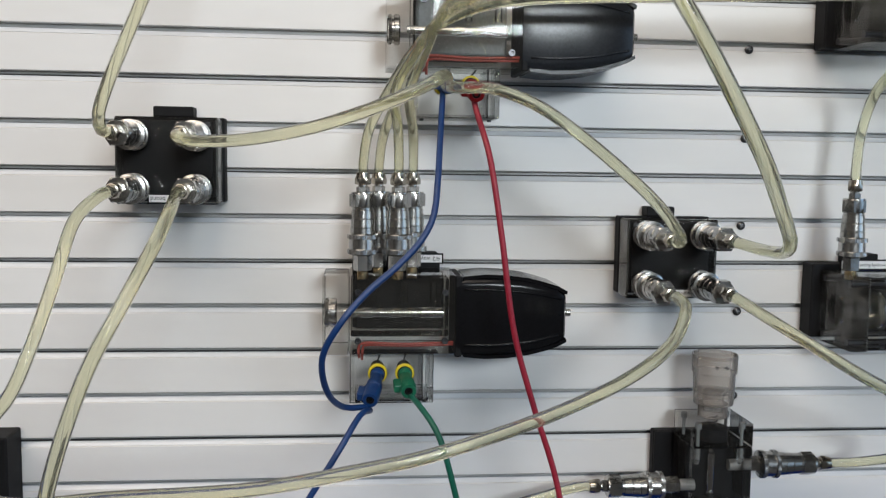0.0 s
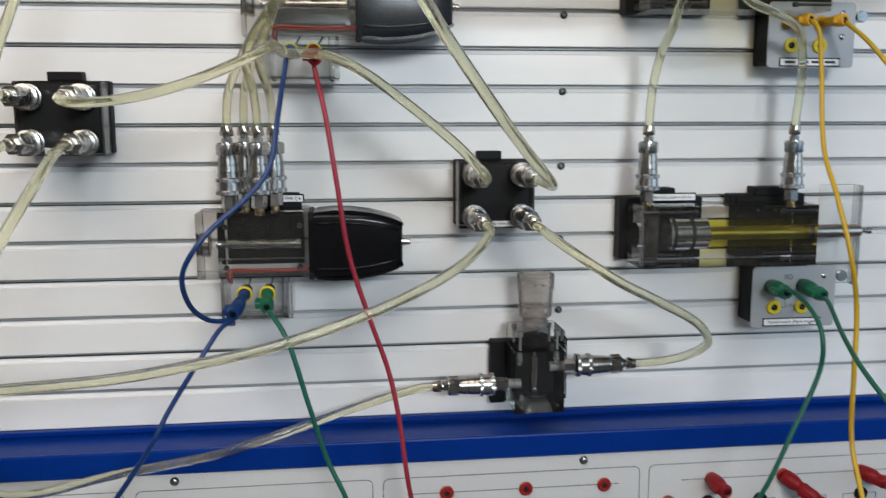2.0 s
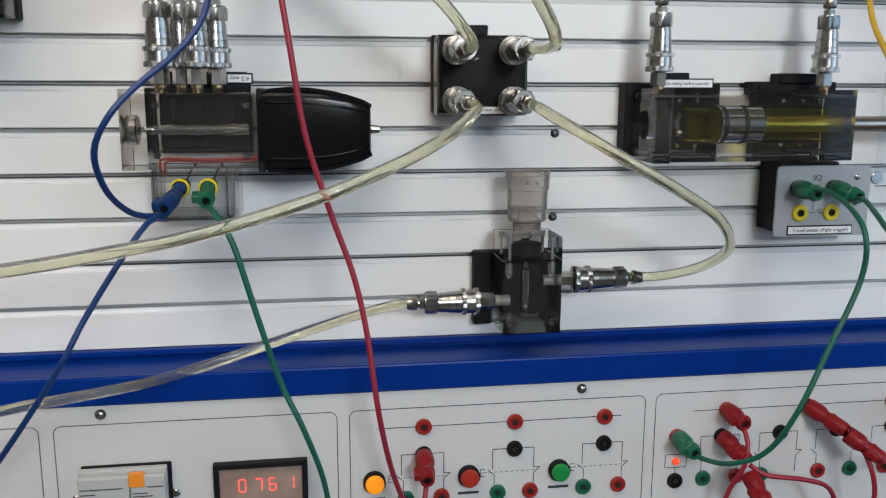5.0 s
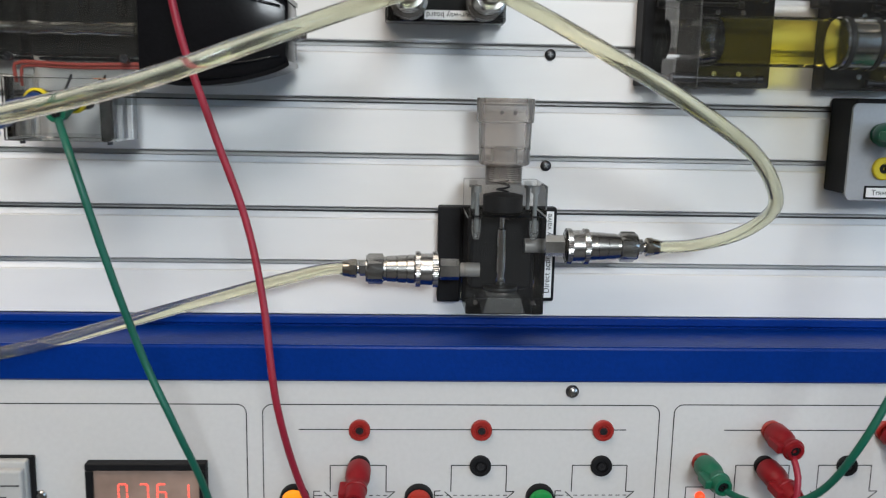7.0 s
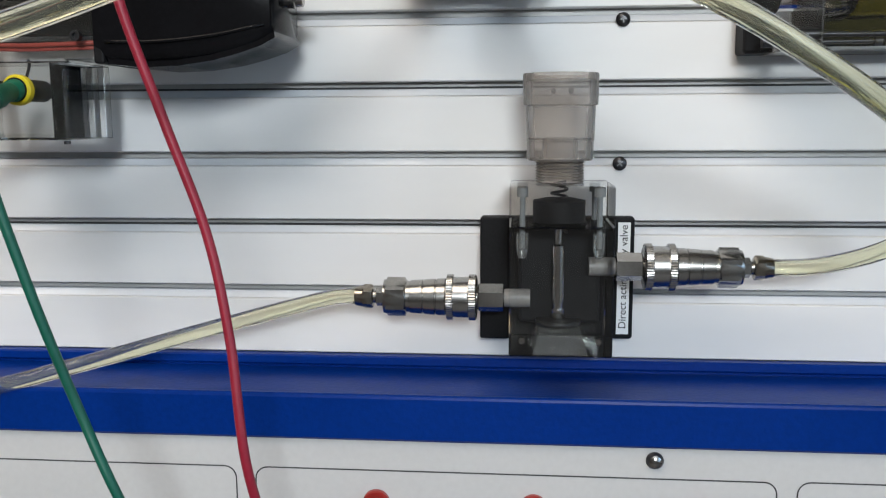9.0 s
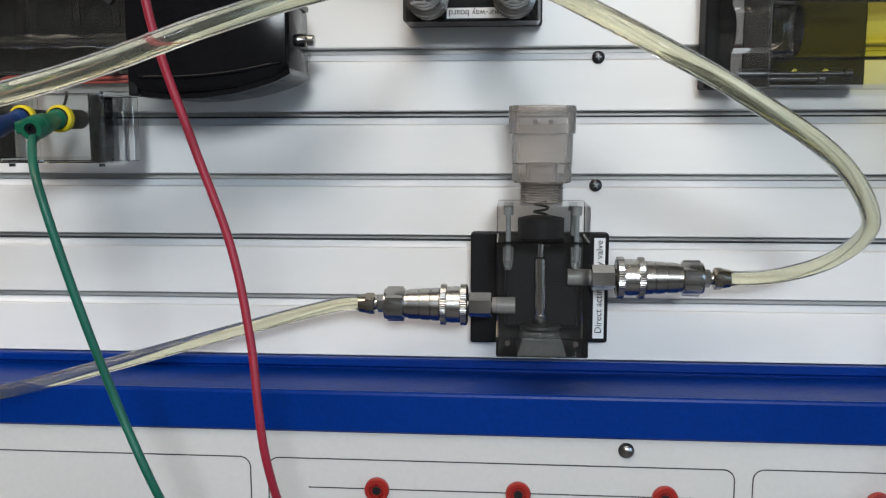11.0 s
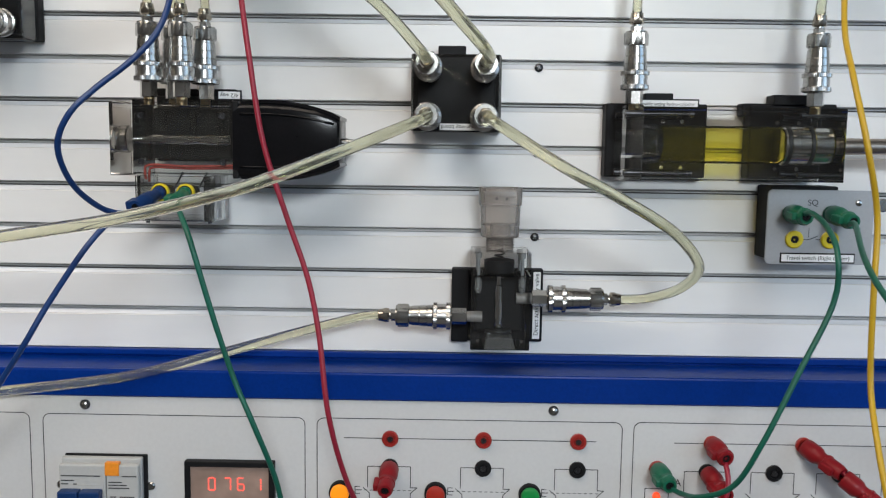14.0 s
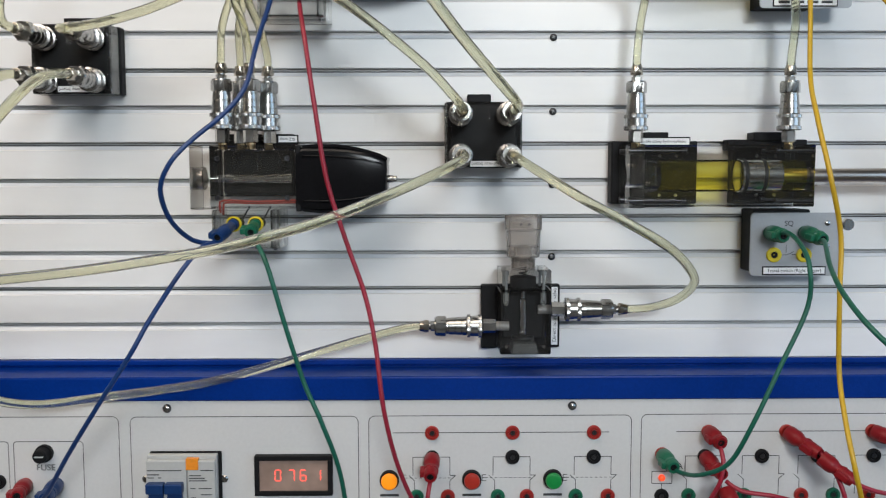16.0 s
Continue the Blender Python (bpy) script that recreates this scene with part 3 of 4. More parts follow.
def hydro_cylinder():
    c = thing("hydraulic_cylinder", (0.4625, 0, 0.1535), "clear acrylic double acting hydraulic cylinder with yellow oil inside", "hydraulic cylinder", "cylinders")
    oz = 0.1535
    yc, zc = AX_Y, AX_Z - oz
    part("barrel_block", box(0.0175, 0.1745, yc - 0.024, yc + 0.024, zc - 0.0285, zc + 0.0285, 0.0006, 1), ACRYLIC, c, "clear acrylic barrel block")
    part("end_flange", bored_block(0.0035, 0.0170, yc, zc, 0.0245, 0.0293, 0.0120), ACRYLIC, c, "clear acrylic end flange with bolt holes")
    part("flange_edge", box(0.0165, 0.0172, -0.0675, -0.0205, 0.0005, 0.0575), ACRYLIC_EDGE, c)
    for hy in (-0.063, -0.026):
        for hz in (0.006, 0.052):
            turned("bolt_hole", [(0, 0.0026), (0.0140, 0.0026)], (0.0030, hy, hz), "x", DARKSTEEL, c, n=14)
            turned("long_bolt", [(0, 0.0012), (0.036, 0.0012), (0.036, 0.0022), (0.0395, 0.0022)], (0.0175, hy, hz), "x", DARKSTEEL, c, n=12)
            turned("long_bolt", [(0, 0.0022), (0.004, 0.0022), (0.004, 0.0012), (0.034, 0.0012)], (0.1400, hy, hz), "x", DARKSTEEL, c, n=12)
    sharp(part("oil", lathe([(0, 0.0151), (0.1350, 0.0151)], (0.0360, yc, zc), "x", 32), OIL, c, "yellow hydraulic oil"))
    turned("end_plug", [(0, 0.0158), (0.014, 0.0158), (0.018, 0.0130)], (0.0176, yc, zc), "x", SMOKE, c, "smoky acrylic end plug")
    turned("rod_gland", [(0, 0.0140), (0.001, 0.0150), (0.003, 0.0150), (0.003, 0.0100), (0.0050, 0.0100)], (0.1712, yc, zc), "x", SMOKE, c, "smoky rod gland")
    # black clips behind, seen through the acrylic
    for x0, x1, t0, t1 in ((-0.0035, 0.0805, 0.0275, 0.0515), (0.1160, 0.1760, 0.1345, 0.1700)):
        part("holder_plate", box(x0, x1, -0.0185, -0.0005, 0.0015, 0.0625, 0.0015), BLACK, c, "black plastic holder plate")
        part("holder_tab", box(t0, t1, -0.020, -0.0005, 0.0625, 0.0710, 0.001), BLACK, c)
        for sx in (x0 + 0.047, x0 + 0.063) if x0 < 0 else (x0 + 0.022, x0 + 0.040):
            for sz in (0.010, 0.048):
                turned("plate_screw", [(0, 0.0019), (0.0012, 0.0017)], (sx, -0.0186, sz), "-y", BRUSHED, c, n=12)
    part("holder_shoulder", box(0.1100, 0.1885, -0.0165, -0.0005, 0.0535, 0.0640, 0.0015), BLACK, c)
    for px in (0.0140, 0.1585):
        turned("nipple", [(-0.004, 0.0042), (0.004, 0.0042), (0.004, 0.0030)], (px, yc, 0.0573), "z", BRASS, c, "brass nipple", n=16)
        coupling(c, (px, yc, 0.0600), "z", 0.011)
        turned("port_bore", [(0, 0.0030), (0.012, 0.0030)], (px, yc, zc + 0.0160), "z", SMOKE, c, n=14)
    label_plate(c, 0.0200, 0.0715, 0.0590, 0.0652, -0.0205, "Double acting hydro-cylinder", 0.0039)
    return c


cylinder = hydro_cylinder()
upper_cylinder = copy_thing(cylinder, pose(0.4620, 0, 0.1535 + 0.2350))
tagged(upper_cylinder, "clear acrylic cylinder mounted higher on the board")


def piston_rod():
    p = thing("piston_rod", (0.497, AX_Y, AX_Z), "polished steel piston and rod inside the clear cylinder", "piston rod")
    turned("piston", [(0, 0.0145), (0.0006, 0.0157), (0.0022, 0.0157), (0.0022, 0.0150), (0.0060, 0.0150), (0.0060, 0.0158), (0.0112, 0.0158), (0.0114, 0.0154), (0.0122, 0.0154), (0.0124, 0.0158), (0.0200, 0.0158), (0.0200, 0.0150), (0.0245, 0.0150), (0.0245, 0.0153),
                      (0.0380, 0.0153), (0.0390, 0.0140)], (0, 0, 0), "x", POLISHED, p, "polished steel piston", n=36)
    for x in (0.0022, 0.0203):
        turned("seal_ring", [(x, 0.0152), (x + 0.0005, 0.0160), (x + 0.0032, 0.0160), (x + 0.0037, 0.0152)], (0, 0, 0), "x", RUBBER, p, "black rubber seal ring", n=36)
    turned("rod", [(0.039, 0.0066), (0.194, 0.0066), (0.197, 0.0055)], (0, 0, 0), "x", ROD, p, "polished steel rod")
    tr = part("trigger_plate", box(0.166, 0.2030, 0.020, 0.0230, -0.056, 0.044, 0.0005, 1), ACRYLIC, p, "clear acrylic trigger plate on the rod's end")
    part("plate_edge", box(0.1995, 0.2028, 0.006, 0.0195, -0.056, 0.044, 0.0005, 1), ACRYLIC, tr)
    turned("end_screw", [(0.197, 0.0025), (0.206, 0.0025), (0.206, 0.0036), (0.2085, 0.0034)], (0, 0, 0), "x", STEEL, p, n=14)
    return p


piston = piston_rod()


# ---- travel switches ----
def travel_switch(x, z, words, top_words, label):
    s = thing("travel_switch", (x, 0, z), label, "limit switch", "travel switches")
    part("holder_plate", box(0.003, 0.058, -0.0345, -0.0005, 0.003, 0.064, 0.0015), BLACK, s, "black plastic holder")
    plate = part("face_plate", extrude_outline(rounded(0, 0.0865, 0, 0.061, 0.004), -0.0370, -0.0348), GREYPLATE, s, "grey metal face plate")
    part("switch_body", box(0.060, 0.082, -0.0345, -0.010, 0.012, 0.050, 0.001), BLACK, s)
    for jx in (0.0225, 0.0515):
        turned("yellow_socket", [(0, 0.0072), (0.0020, 0.0072), (0.0026, 0.0064), (0.0026, 0.0034), (0.0010, 0.0030)], (jx, -0.0370, 0.0205), "-y", YELLOW, plate, "yellow socket", n=24)
        turned("socket_core", [(0.0005, 0.0029), (0.0028, 0.0029), (0.0028, 0.0012), (0.001, 0.0010)], (jx, -0.0370, 0.0205), "-y", BLACK, plate, n=14)
        turned("socket", [(0, 0.0066), (0.0020, 0.0066), (0.0026, 0.0058)], (jx - 0.004 if jx < 0.03 else jx, -0.0370, 0.0420), "-y", GREEN if words else ORANGE_PLUG, plate, n=24)
    for sz in (0.0510, 0.0290):
        turned("plate_screw", [(0, 0.0026), (0.001, 0.0026), (0.0015, 0.0018)], (0.0735, -0.0370, sz), "-y", STEEL, plate, n=16)
    for pts in (((0.0300, 0.0205), (0.0350, 0.0205), (0.0420, 0.0235)), ((0.0400, 0.0205), (0.0440, 0.0205)), ((0.0345, 0.0222), (0.0345, 0.0300))):
        part("printed_line", tube([(a, -0.0371, b) for a, b in pts], 0.00028, 4, step=0.003), PRINT, plate)
    if words:
        label_plate(s, 0.0130, 0.0720, 0.0022, 0.0082, -0.0375, words, 0.0046)
        letters("SQ", 0.0070, pose(0.0365, -0.0373, 0.0505, 90), PRINT, plate)
    else:
        lab = label_plate(s, 0.0130, 0.0720, 0.0022, 0.0082, -0.0375, "", 0)
        for i in range(4):
            part("print_bar", box(0.017 + 0.0135 * i, 0.0275 + 0.0135 * i, -0.0381, -0.0378, 0.0040, 0.0064), PRINT, lab)
    arm = part("lever_arm", box(0.080, 0.0915, -0.028, -0.024, 0.044, 0.050, 0.0008), BLACK, s)
    turned("roller", [(0, 0.0050), (0.0006, 0.0056), (0.0060, 0.0056), (0.0066, 0.0050)], (0.0975, -0.024, 0.0490), "-y", BRUSHED, s, "steel roller", n=20)
    return s


travel_switch(0.5905, 0.0860, "Travel switch (Right trigger)", "SQ", "grey travel switch box with green plugs on a black holder")
travel_switch(0.5930, 0.3395, "", "", "grey travel switch box with orange-yellow plugs on a black holder")


# ---- direct acting relief valve ----
def relief_valve():
    v = thing("relief_valve", (0.372, 0, 0.0145), "clear acrylic direct acting valve with a frosted adjusting knob", "relief valve")
    part("holder_plate", box(-0.039, 0.0395, -0.0100, -0.0005, -0.003, 0.0605, 0.0015), BLACK, v, "black plastic holder plate")
    part("holder_step", box(-0.039, -0.024, -0.0135, -0.0100, -0.003, 0.0605, 0.001), BLACK, v)
    part("valve_body", box(-0.0235, 0.0245, -0.0580, -0.0140, 0.0, 0.0600, 0.0007, 1), ACRYLIC, v, "clear acrylic valve body")
    part("top_cap", box(-0.0235, 0.0245, -0.0580, -0.0140, 0.0605, 0.0798, 0.0007, 1), ACRYLIC, v, "clear acrylic top cap")
    part("cap_edge", box(-0.0230, 0.0240, -0.0575, -0.0145, 0.0600, 0.0605), SMOKE, v)
    part("inner_block", box(-0.0195, 0.0205, -0.0335, -0.0142, 0.0105, 0.0590, 0.002), BLACK, v, "dark inner block")
    part("foot_block", extrude_outline([(-0.0125, 0.0004), (0.0135, 0.0004), (0.0105, 0.0098), (-0.0095, 0.0098)], -0.0560, -0.0200), ACRYLIC_EDGE, v, "pale clear plug under the bore")
    turned("spool", [(0, 0.0030), (0.001, 0.0036), (0.005, 0.0036), (0.005, 0.0026), (0.009, 0.0026), (0.009, 0.0032), (0.036, 0.0032), (0.037, 0.0018), (0.044, 0.0018)], (0, -0.036, 0.0135), "z", POLISHED, v, "polished steel spool", n=20)
    turned("bore_ring", [(0, 0.0108), (0.0012, 0.0112), (0.0024, 0.0108)], (0, -0.036, 0.0110), "z", RUBBER, v, n=28)
    turned("spring_seat", [(0, 0.0125), (0.010, 0.0125), (0.011, 0.0080)], (0, -0.036, 0.0615), "z", BLACK, v, n=24)
    coil = [(0.0038 * math.cos(a), -0.036 + 0.0038 * math.sin(a), 0.0560 + 0.0042 * a / 6.283) for a in [i * 0.52 for i in range(72)]]
    part("spring", tube(coil, 0.0007, 6, step=0.002), DARKSTEEL, v, "dark coil spring", True)
    for sx in (-0.0175, 0.0180):
        for sy in (-0.0515, -0.0205):
            turned("cap_screw", [(-0.020, 0.0013), (0.004, 0.0013), (0.004, 0.0026), (0.0085, 0.0026)], (sx, sy, 0.0704), "z", GREYCORE, v, n=14)
        turned("thread_end", [(0, 0.0018), (0.004, 0.0030), (0.0120, 0.0030)], (sx, -0.0500, 0.0455), "z", ACRYLIC_EDGE, v, n=14)
        turned("body_screw", [(0, 0.0015), (0.006, 0.0015)], (sx, -0.0520, 0.0075), "-y", BRUSHED, v, n=12)
    kn = turned("knob", [(0, 0.0150), (0.0008, 0.0157), (0.0090, 0.0158), (0.0092, 0.0161), (0.0255, 0.0165), (0.0260, 0.0176), (0.0395, 0.0179), (0.0405, 0.0176), (0.0405, 0.0168), (0.0375, 0.0166), (0.0372, 0.0)], (0, -0.036, 0.0906), "z", FROST, v, "frosted white adjusting knob", n=40)
    turned("knob_core", [(0, 0.0085), (0.010, 0.0085)], (0, -0.036, 0.0912), "z", FROST, kn, n=24)
    turned("knob_step", [(0, 0.0090), (0, 0.0158), (0.0007, 0.0158), (0.0007, 0.0090)], (0, -0.036, 0.1005), "z", SMOKE, kn, n=32)
    for sx in (-0.004, 0.004):
        turned("knob_hole", [(0, 0.0013), (0.002, 0.0013)], (sx, -0.0495, 0.1225), "-y", DARKSTEEL, kn, n=10)
    neck = []
    for i in range(9):
        neck += [(0.0013 * i, 0.0108), (0.0013 * i + 0.00065, 0.0118)]
    turned("threaded_neck", neck, (0, -0.036, 0.0799), "z", FROST, v, "threaded frosted neck", n=28)
    for sx, z, to in ((0.0245, 0.0395, "x"), (-0.0235, 0.0235, "-x")):
        turned("nipple", [(-0.010, 0.0046), (-0.001, 0.0046), (0.0, 0.0046), (0.0035, 0.0042)], (sx, -0.036, z), to, PALE_PLASTIC, v, "pale nipple", n=18)
        coupling(v, (sx + (0.0025 if to == "x" else -0.0025), -0.036, z), to, 0.013)
    lab = part("label", box(0.0310, 0.0372, -0.0112, -0.0102, 0.000, 0.0580), LABEL, v, "white printed label")
    letters("Direct acting", 0.0054, pose(0.0341, -0.0114, 0.0170, 90, -90, 0), PRINT, lab)
    letters("y valve", 0.0054, pose(0.0341, -0.0114, 0.0495, 90, -90, 0), PRINT, lab)
    return v


relief_valve()

# a device at the far end of the board, of which the holder's edge shows
edge = thing("valve_holder", (-0.22, 0, 0.018), "black plastic holder of a device at the board's end", "holder")
part("holder_plate", box(-0.045, 0.043, -0.030, -0.0005, 0, 0.064, 0.0015), BLACK, edge)
part("holder_tab", box(-0.02, 0.010, -0.020, -0.0005, 0.064, 0.072, 0.001), BLACK, edge)


# ---- control panel ----
PY = -0.0535
panel = tagged(part("control_panel", box(X0, X1, PY, -0.034, -0.32, -0.0300, 0.0004, 1), PANEL), "white metal control panel with printed circuit lines", "control panel")


def line(points, r=0.00035, parent=panel):
    """A printed line, a little proud of the panel."""
    bm = bmesh.new()
    for (xa, za), (xb, zb) in zip(points, points[1:]):
        d = Vector((xb - xa, 0, zb - za))
        n = Vector((-d.z, 0, d.x)).normalized() * r
        a, b = Vector((xa, PY - 0.00012, za)), Vector((xb, PY - 0.00012, zb))
        bm.faces.new([bm.verts.new(q) for q in (a - n, b - n, b + n, a + n)])
    return part("printed_line", bm, PRINT, parent)


def frame_line(x0, x1, z0, z1, r=0.006):
    o = rounded(x0, x1, z0, z1, r)
    line(o + o[:1])


frame_line(-0.30, -0.0145, -0.29, -0.0450)
frame_line(-0.0035, 0.2135, -0.29, -0.0455)
frame_line(0.2235, 0.4750, -0.29, -0.0455)
frame_line(0.4845, 0.9600, -0.29, -0.0450)
frame_line(-0.1150, -0.0490, -0.20, -0.0690, 0.003)
frame_line(-0.1950, -0.1200, -0.20, -0.0690, 0.003)
line([(0.2460, -0.0620), (0.4540, -0.0620)])
line([(0.5180, -0.0620), (0.7800, -0.0620)])


def switch_symbol(x, z, e=True):
    """The printed push-button symbol round a black socket."""
    line([(x - 0.0185, z - 0.018), (x - 0.0185, z), (x + 0.0170, z), (x + 0.0170, z - 0.018)])
    line([(x - 0.0225, z - 0.018), (x - 0.0170, z - 0.023), (x - 0.0170, z - 0.038)])
    line([(x + 0.0225, z - 0.018), (x + 0.0170, z - 0.023), (x + 0.0170, z - 0.038)])
    line([(x + 0.0170, z - 0.018), (x + 0.0225, z - 0.018)])
    if e:
        for i in range(9):
            line([(x - 0.0215 + 0.0046 * i, z - 0.0205), (x - 0.0190 + 0.0046 * i, z - 0.0205)], 0.0003)
        line([(x - 0.0250, z - 0.0175), (x - 0.0290, z - 0.0175), (x - 0.0290, z - 0.0235), (x - 0.0250, z - 0.0235)])
        line([(x - 0.0290, z - 0.0205), (x - 0.0235, z - 0.0205)])


JX = (0.2840, 0.3610, 0.4390)
for x in JX:
    jack(panel, x, PY, -0.0620, REDJACK)
    jack(panel, x, PY, -0.0860, BLACK)
    switch_symbol(x, -0.0860)
for x, mat, lab in ((0.2430, AMBER, "lit amber push button"), (0.3220, BTN_RED, "red push button"), (0.4000, BTN_GREEN, "green push button")):
    turned("button_ring", [(0, 0.0092), (0.005, 0.0092), (0.006, 0.0086), (0.006, 0.0078), (0.004, 0.0078)], (x, PY, -0.1075), "-y", BLACK, panel, n=28)
    turned("push_button", [(0, 0.0077), (0.0085, 0.0077), (0.0095, 0.0070), (0.0100, 0.0050)], (x, PY, -0.1075), "-y", mat, panel, lab, n=28)
    part("print_bar", box(x - 0.009, x + 0.009, PY - 0.0002, PY, -0.1245, -0.1222), PRINT, panel)
LOW = ((0.2690, GREEN), (0.2990, REDJACK), (0.3470, GREEN), (0.3750, REDJACK), (0.4220, GREEN), (0.4530, REDJACK), (0.5310, GREEN), (0.5620, REDJACK), (0.5850, GREEN), (0.6400, REDJACK), (0.6710, GREEN), (0.7050, REDJACK))
for x, mat in LOW:
    jack(panel, x, PY, -0.1245, mat)
for x in (0.5460, 0.6010, 0.6550, 0.7090):
    jack(panel, x, PY, -0.0860, BLACK)
    switch_symbol(x, -0.0860, False)
for x in (0.5490, 0.6240, 0.7070):
    jack(panel, x, PY, -0.0620, REDJACK)
jack(panel, 0.5050, PY, -0.0840, REDJACK)
jack(panel, 0.5050, PY, -0.1250, BLACK)
line([(0.4955, -0.1010), (0.5150, -0.1010), (0.5150, -0.1130), (0.4955, -0.1130), (0.4955, -0.1010)])
line([(0.5050, -0.1130), (0.5050, -0.1200)])
turned("led", [(0, 0.0032), (0.002, 0.0032), (0.0035, 0.0022), (0.004, 0.0008)], (0.5050, PY, -0.1072), "-y", LED, panel, "lit red indicator light", n=16)
letters("A1", 0.0085, pose(0.5245, PY - 0.0002, -0.0960, 90), PRINT, panel)
letters("FUSE", 0.0085, pose(-0.0850, PY - 0.0002, -0.0945, 90), PRINT, panel)
fuse = turned("fuse_cap", [(0, 0.0085), (0.004, 0.0085), (0.004, 0.0070), (0.012, 0.0066), (0.013, 0.0055)], (-0.0855, PY, -0.0800), "-y", BLACK, panel, "black fuse holder cap", n=24)
part("fuse_slot", box(-0.0895, -0.0815, PY - 0.0134, PY - 0.0128, -0.0807, -0.0793), BREAKER, fuse)
jack(panel, -0.1050, PY, -0.1110, REDJACK)
jack(panel, -0.0755, PY, -0.1110, BLUEP)
jack(panel, -0.1300, PY, -0.1080, BLACK)


def panel_screw(x, z):
    s = thing("panel_screw", (x, PY, z), "chrome pan-head screw on the control panel", "screw", "screws on the panel")
    turned("head", [(0, 0.0042), (0.0010, 0.0042), (0.0024, 0.0032), (0.0030, 0.0014)], (0, 0, 0), "-y", DARKSTEEL, s, n=20)
    turned("dome", [(0.0024, 0.0031), (0.0031, 0.0020), (0.0034, 0.0006)], (0, 0, 0), "-y", STEEL, s, n=20)
    return s


ps = panel_screw(0.4180, -0.0362)
for x in (0.0320, -0.35, 0.80):
    copy_thing(ps, pose(x, PY, -0.0372))

# circuit breaker
cb = thing("circuit_breaker", (0.0140, PY, -0.1700), "grey two-pole circuit breaker with blue levers on the panel", "circuit breaker")
part("case", box(0, 0.066, -0.0080, 0, 0, 0.0900, 0.0012), BREAKER, cb, "pale grey moulded case")
part("front_step", box(0.0003, 0.0385, -0.0140, -0.0082, 0.020, 0.0865, 0.0015), BREAKER, cb)
part("front_step", box(0.0390, 0.0655, -0.0140, -0.0082, 0.020, 0.0865, 0.0015), BREAKER, cb)
# black plate for the case's shade on the panel, at right and top
part("back_edge", box(0.0010, 0.0690, -0.0030, -0.0002, -0.001, 0.0915, 0.0008), BLACK, cb)
part("orange_tab", box(0.0385, 0.0500, -0.0150, -0.0100, 0.0775, 0.0885, 0.0004), ORANGE, cb, "orange test tab")
part("lever_slot", box(0.0020, 0.0370, -0.0146, -0.0142, 0.042, 0.0690), BREAKER, cb)
for lx in (0.0025, 0.0200):
    lev = part("lever", box(lx, lx + 0.0165, -0.0240, -0.0148, 0.0570, 0.0668, 0.0012), BLUEP, cb, "blue lever")
    part("lever_skirt", box(lx + 0.001, lx + 0.0150, -0.0180, -0.0148, 0.0465, 0.0568, 0.0006), BLUEP, lev)
part("test_button", box(0.0425, 0.0470, -0.0155, -0.0142, 0.046, 0.0510, 0.0004), BLACK, cb)
for x0, x1, z in ((0.002, 0.034, 0.0765), (0.002, 0.013, 0.0725), (0.002, 0.008, 0.0695), (0.012, 0.015, 0.0695), (0.052, 0.064, 0.0765), (0.041, 0.052, 0.0715), (0.041, 0.056, 0.0690), (0.041, 0.058, 0.0665), (0.042, 0.047, 0.0590), (0.050, 0.062, 0.0590),
                  (0.052, 0.062, 0.0530), (0.055, 0.062, 0.0480)):
    part("print_bar", box(x0, x1, -0.0143, -0.01402, z, z + 0.0008), PRINT, cb)
for sx in (-0.004, 0.0710):
    turned("fixing_screw", [(0, 0.0036), (0.001, 0.0036), (0.002, 0.0024)], (sx, 0, 0.0640), "-y", STEEL, cb, n=16)

# digital meter with red seven-segment figures
dm = thing("digital_meter", (0.1520, PY, -0.1015), "black-framed digital panel meter with red figures", "panel meter")
for x0, x1, z0, z1 in ((-0.0370, 0.0370, 0.0150, 0.0195), (-0.0370, 0.0370, -0.0195, -0.0150), (-0.0370, -0.0325, -0.0150, 0.0150), (0.0325, 0.0370, -0.0150, 0.0150)):
    part("bezel", box(x0, x1, -0.0075, -0.0002, z0, z1, 0.0005, 1), BLACK, dm)
scr = part("display_window", box(-0.0325, 0.0325, -0.0050, -0.0002, -0.0150, 0.0150), SCREEN, dm, "dark display window with a brownish room reflection in its colour")
SEG = {"0": "abcdef", "1": "bc", "7": "abc", "6": "acdefg"}
BAR = {"a": (0, 1, 0), "b": (1, 0.5, 1), "c": (1, -0.5, 1), "d": (0, -1, 0), "e": (-1, -0.5, 1), "f": (-1, 0.5, 1), "g": (0, 0, 0)}
for i, ch in enumerate("0761"):
    cx = -0.0150 + (0, 0.0130, 0.0240, 0.0380)[i]
    for k in SEG[ch]:
        bx, bz, up = BAR[k]
        x, z = cx + bx * 0.0026, bz * 0.0052
        w, h = (0.0005, 0.0022) if up else (0.0022, 0.0005)
        part("segment", box(x - w, x + w, -0.0053, -0.00505, z - h, z + h), DIGIT, scr)


# ---- hoses ----
def hose(points, label, r=0.0041):
    h = tagged(part("hydraulic_hose", tube(points, r, 14), HOSE, None, "", True), label, "hose", "hydraulic hoses")
    part("oil_core", tube(points, r * 0.62, 10), HOSE_OIL, h, "pale yellow oil inside the hose", True)
    return h


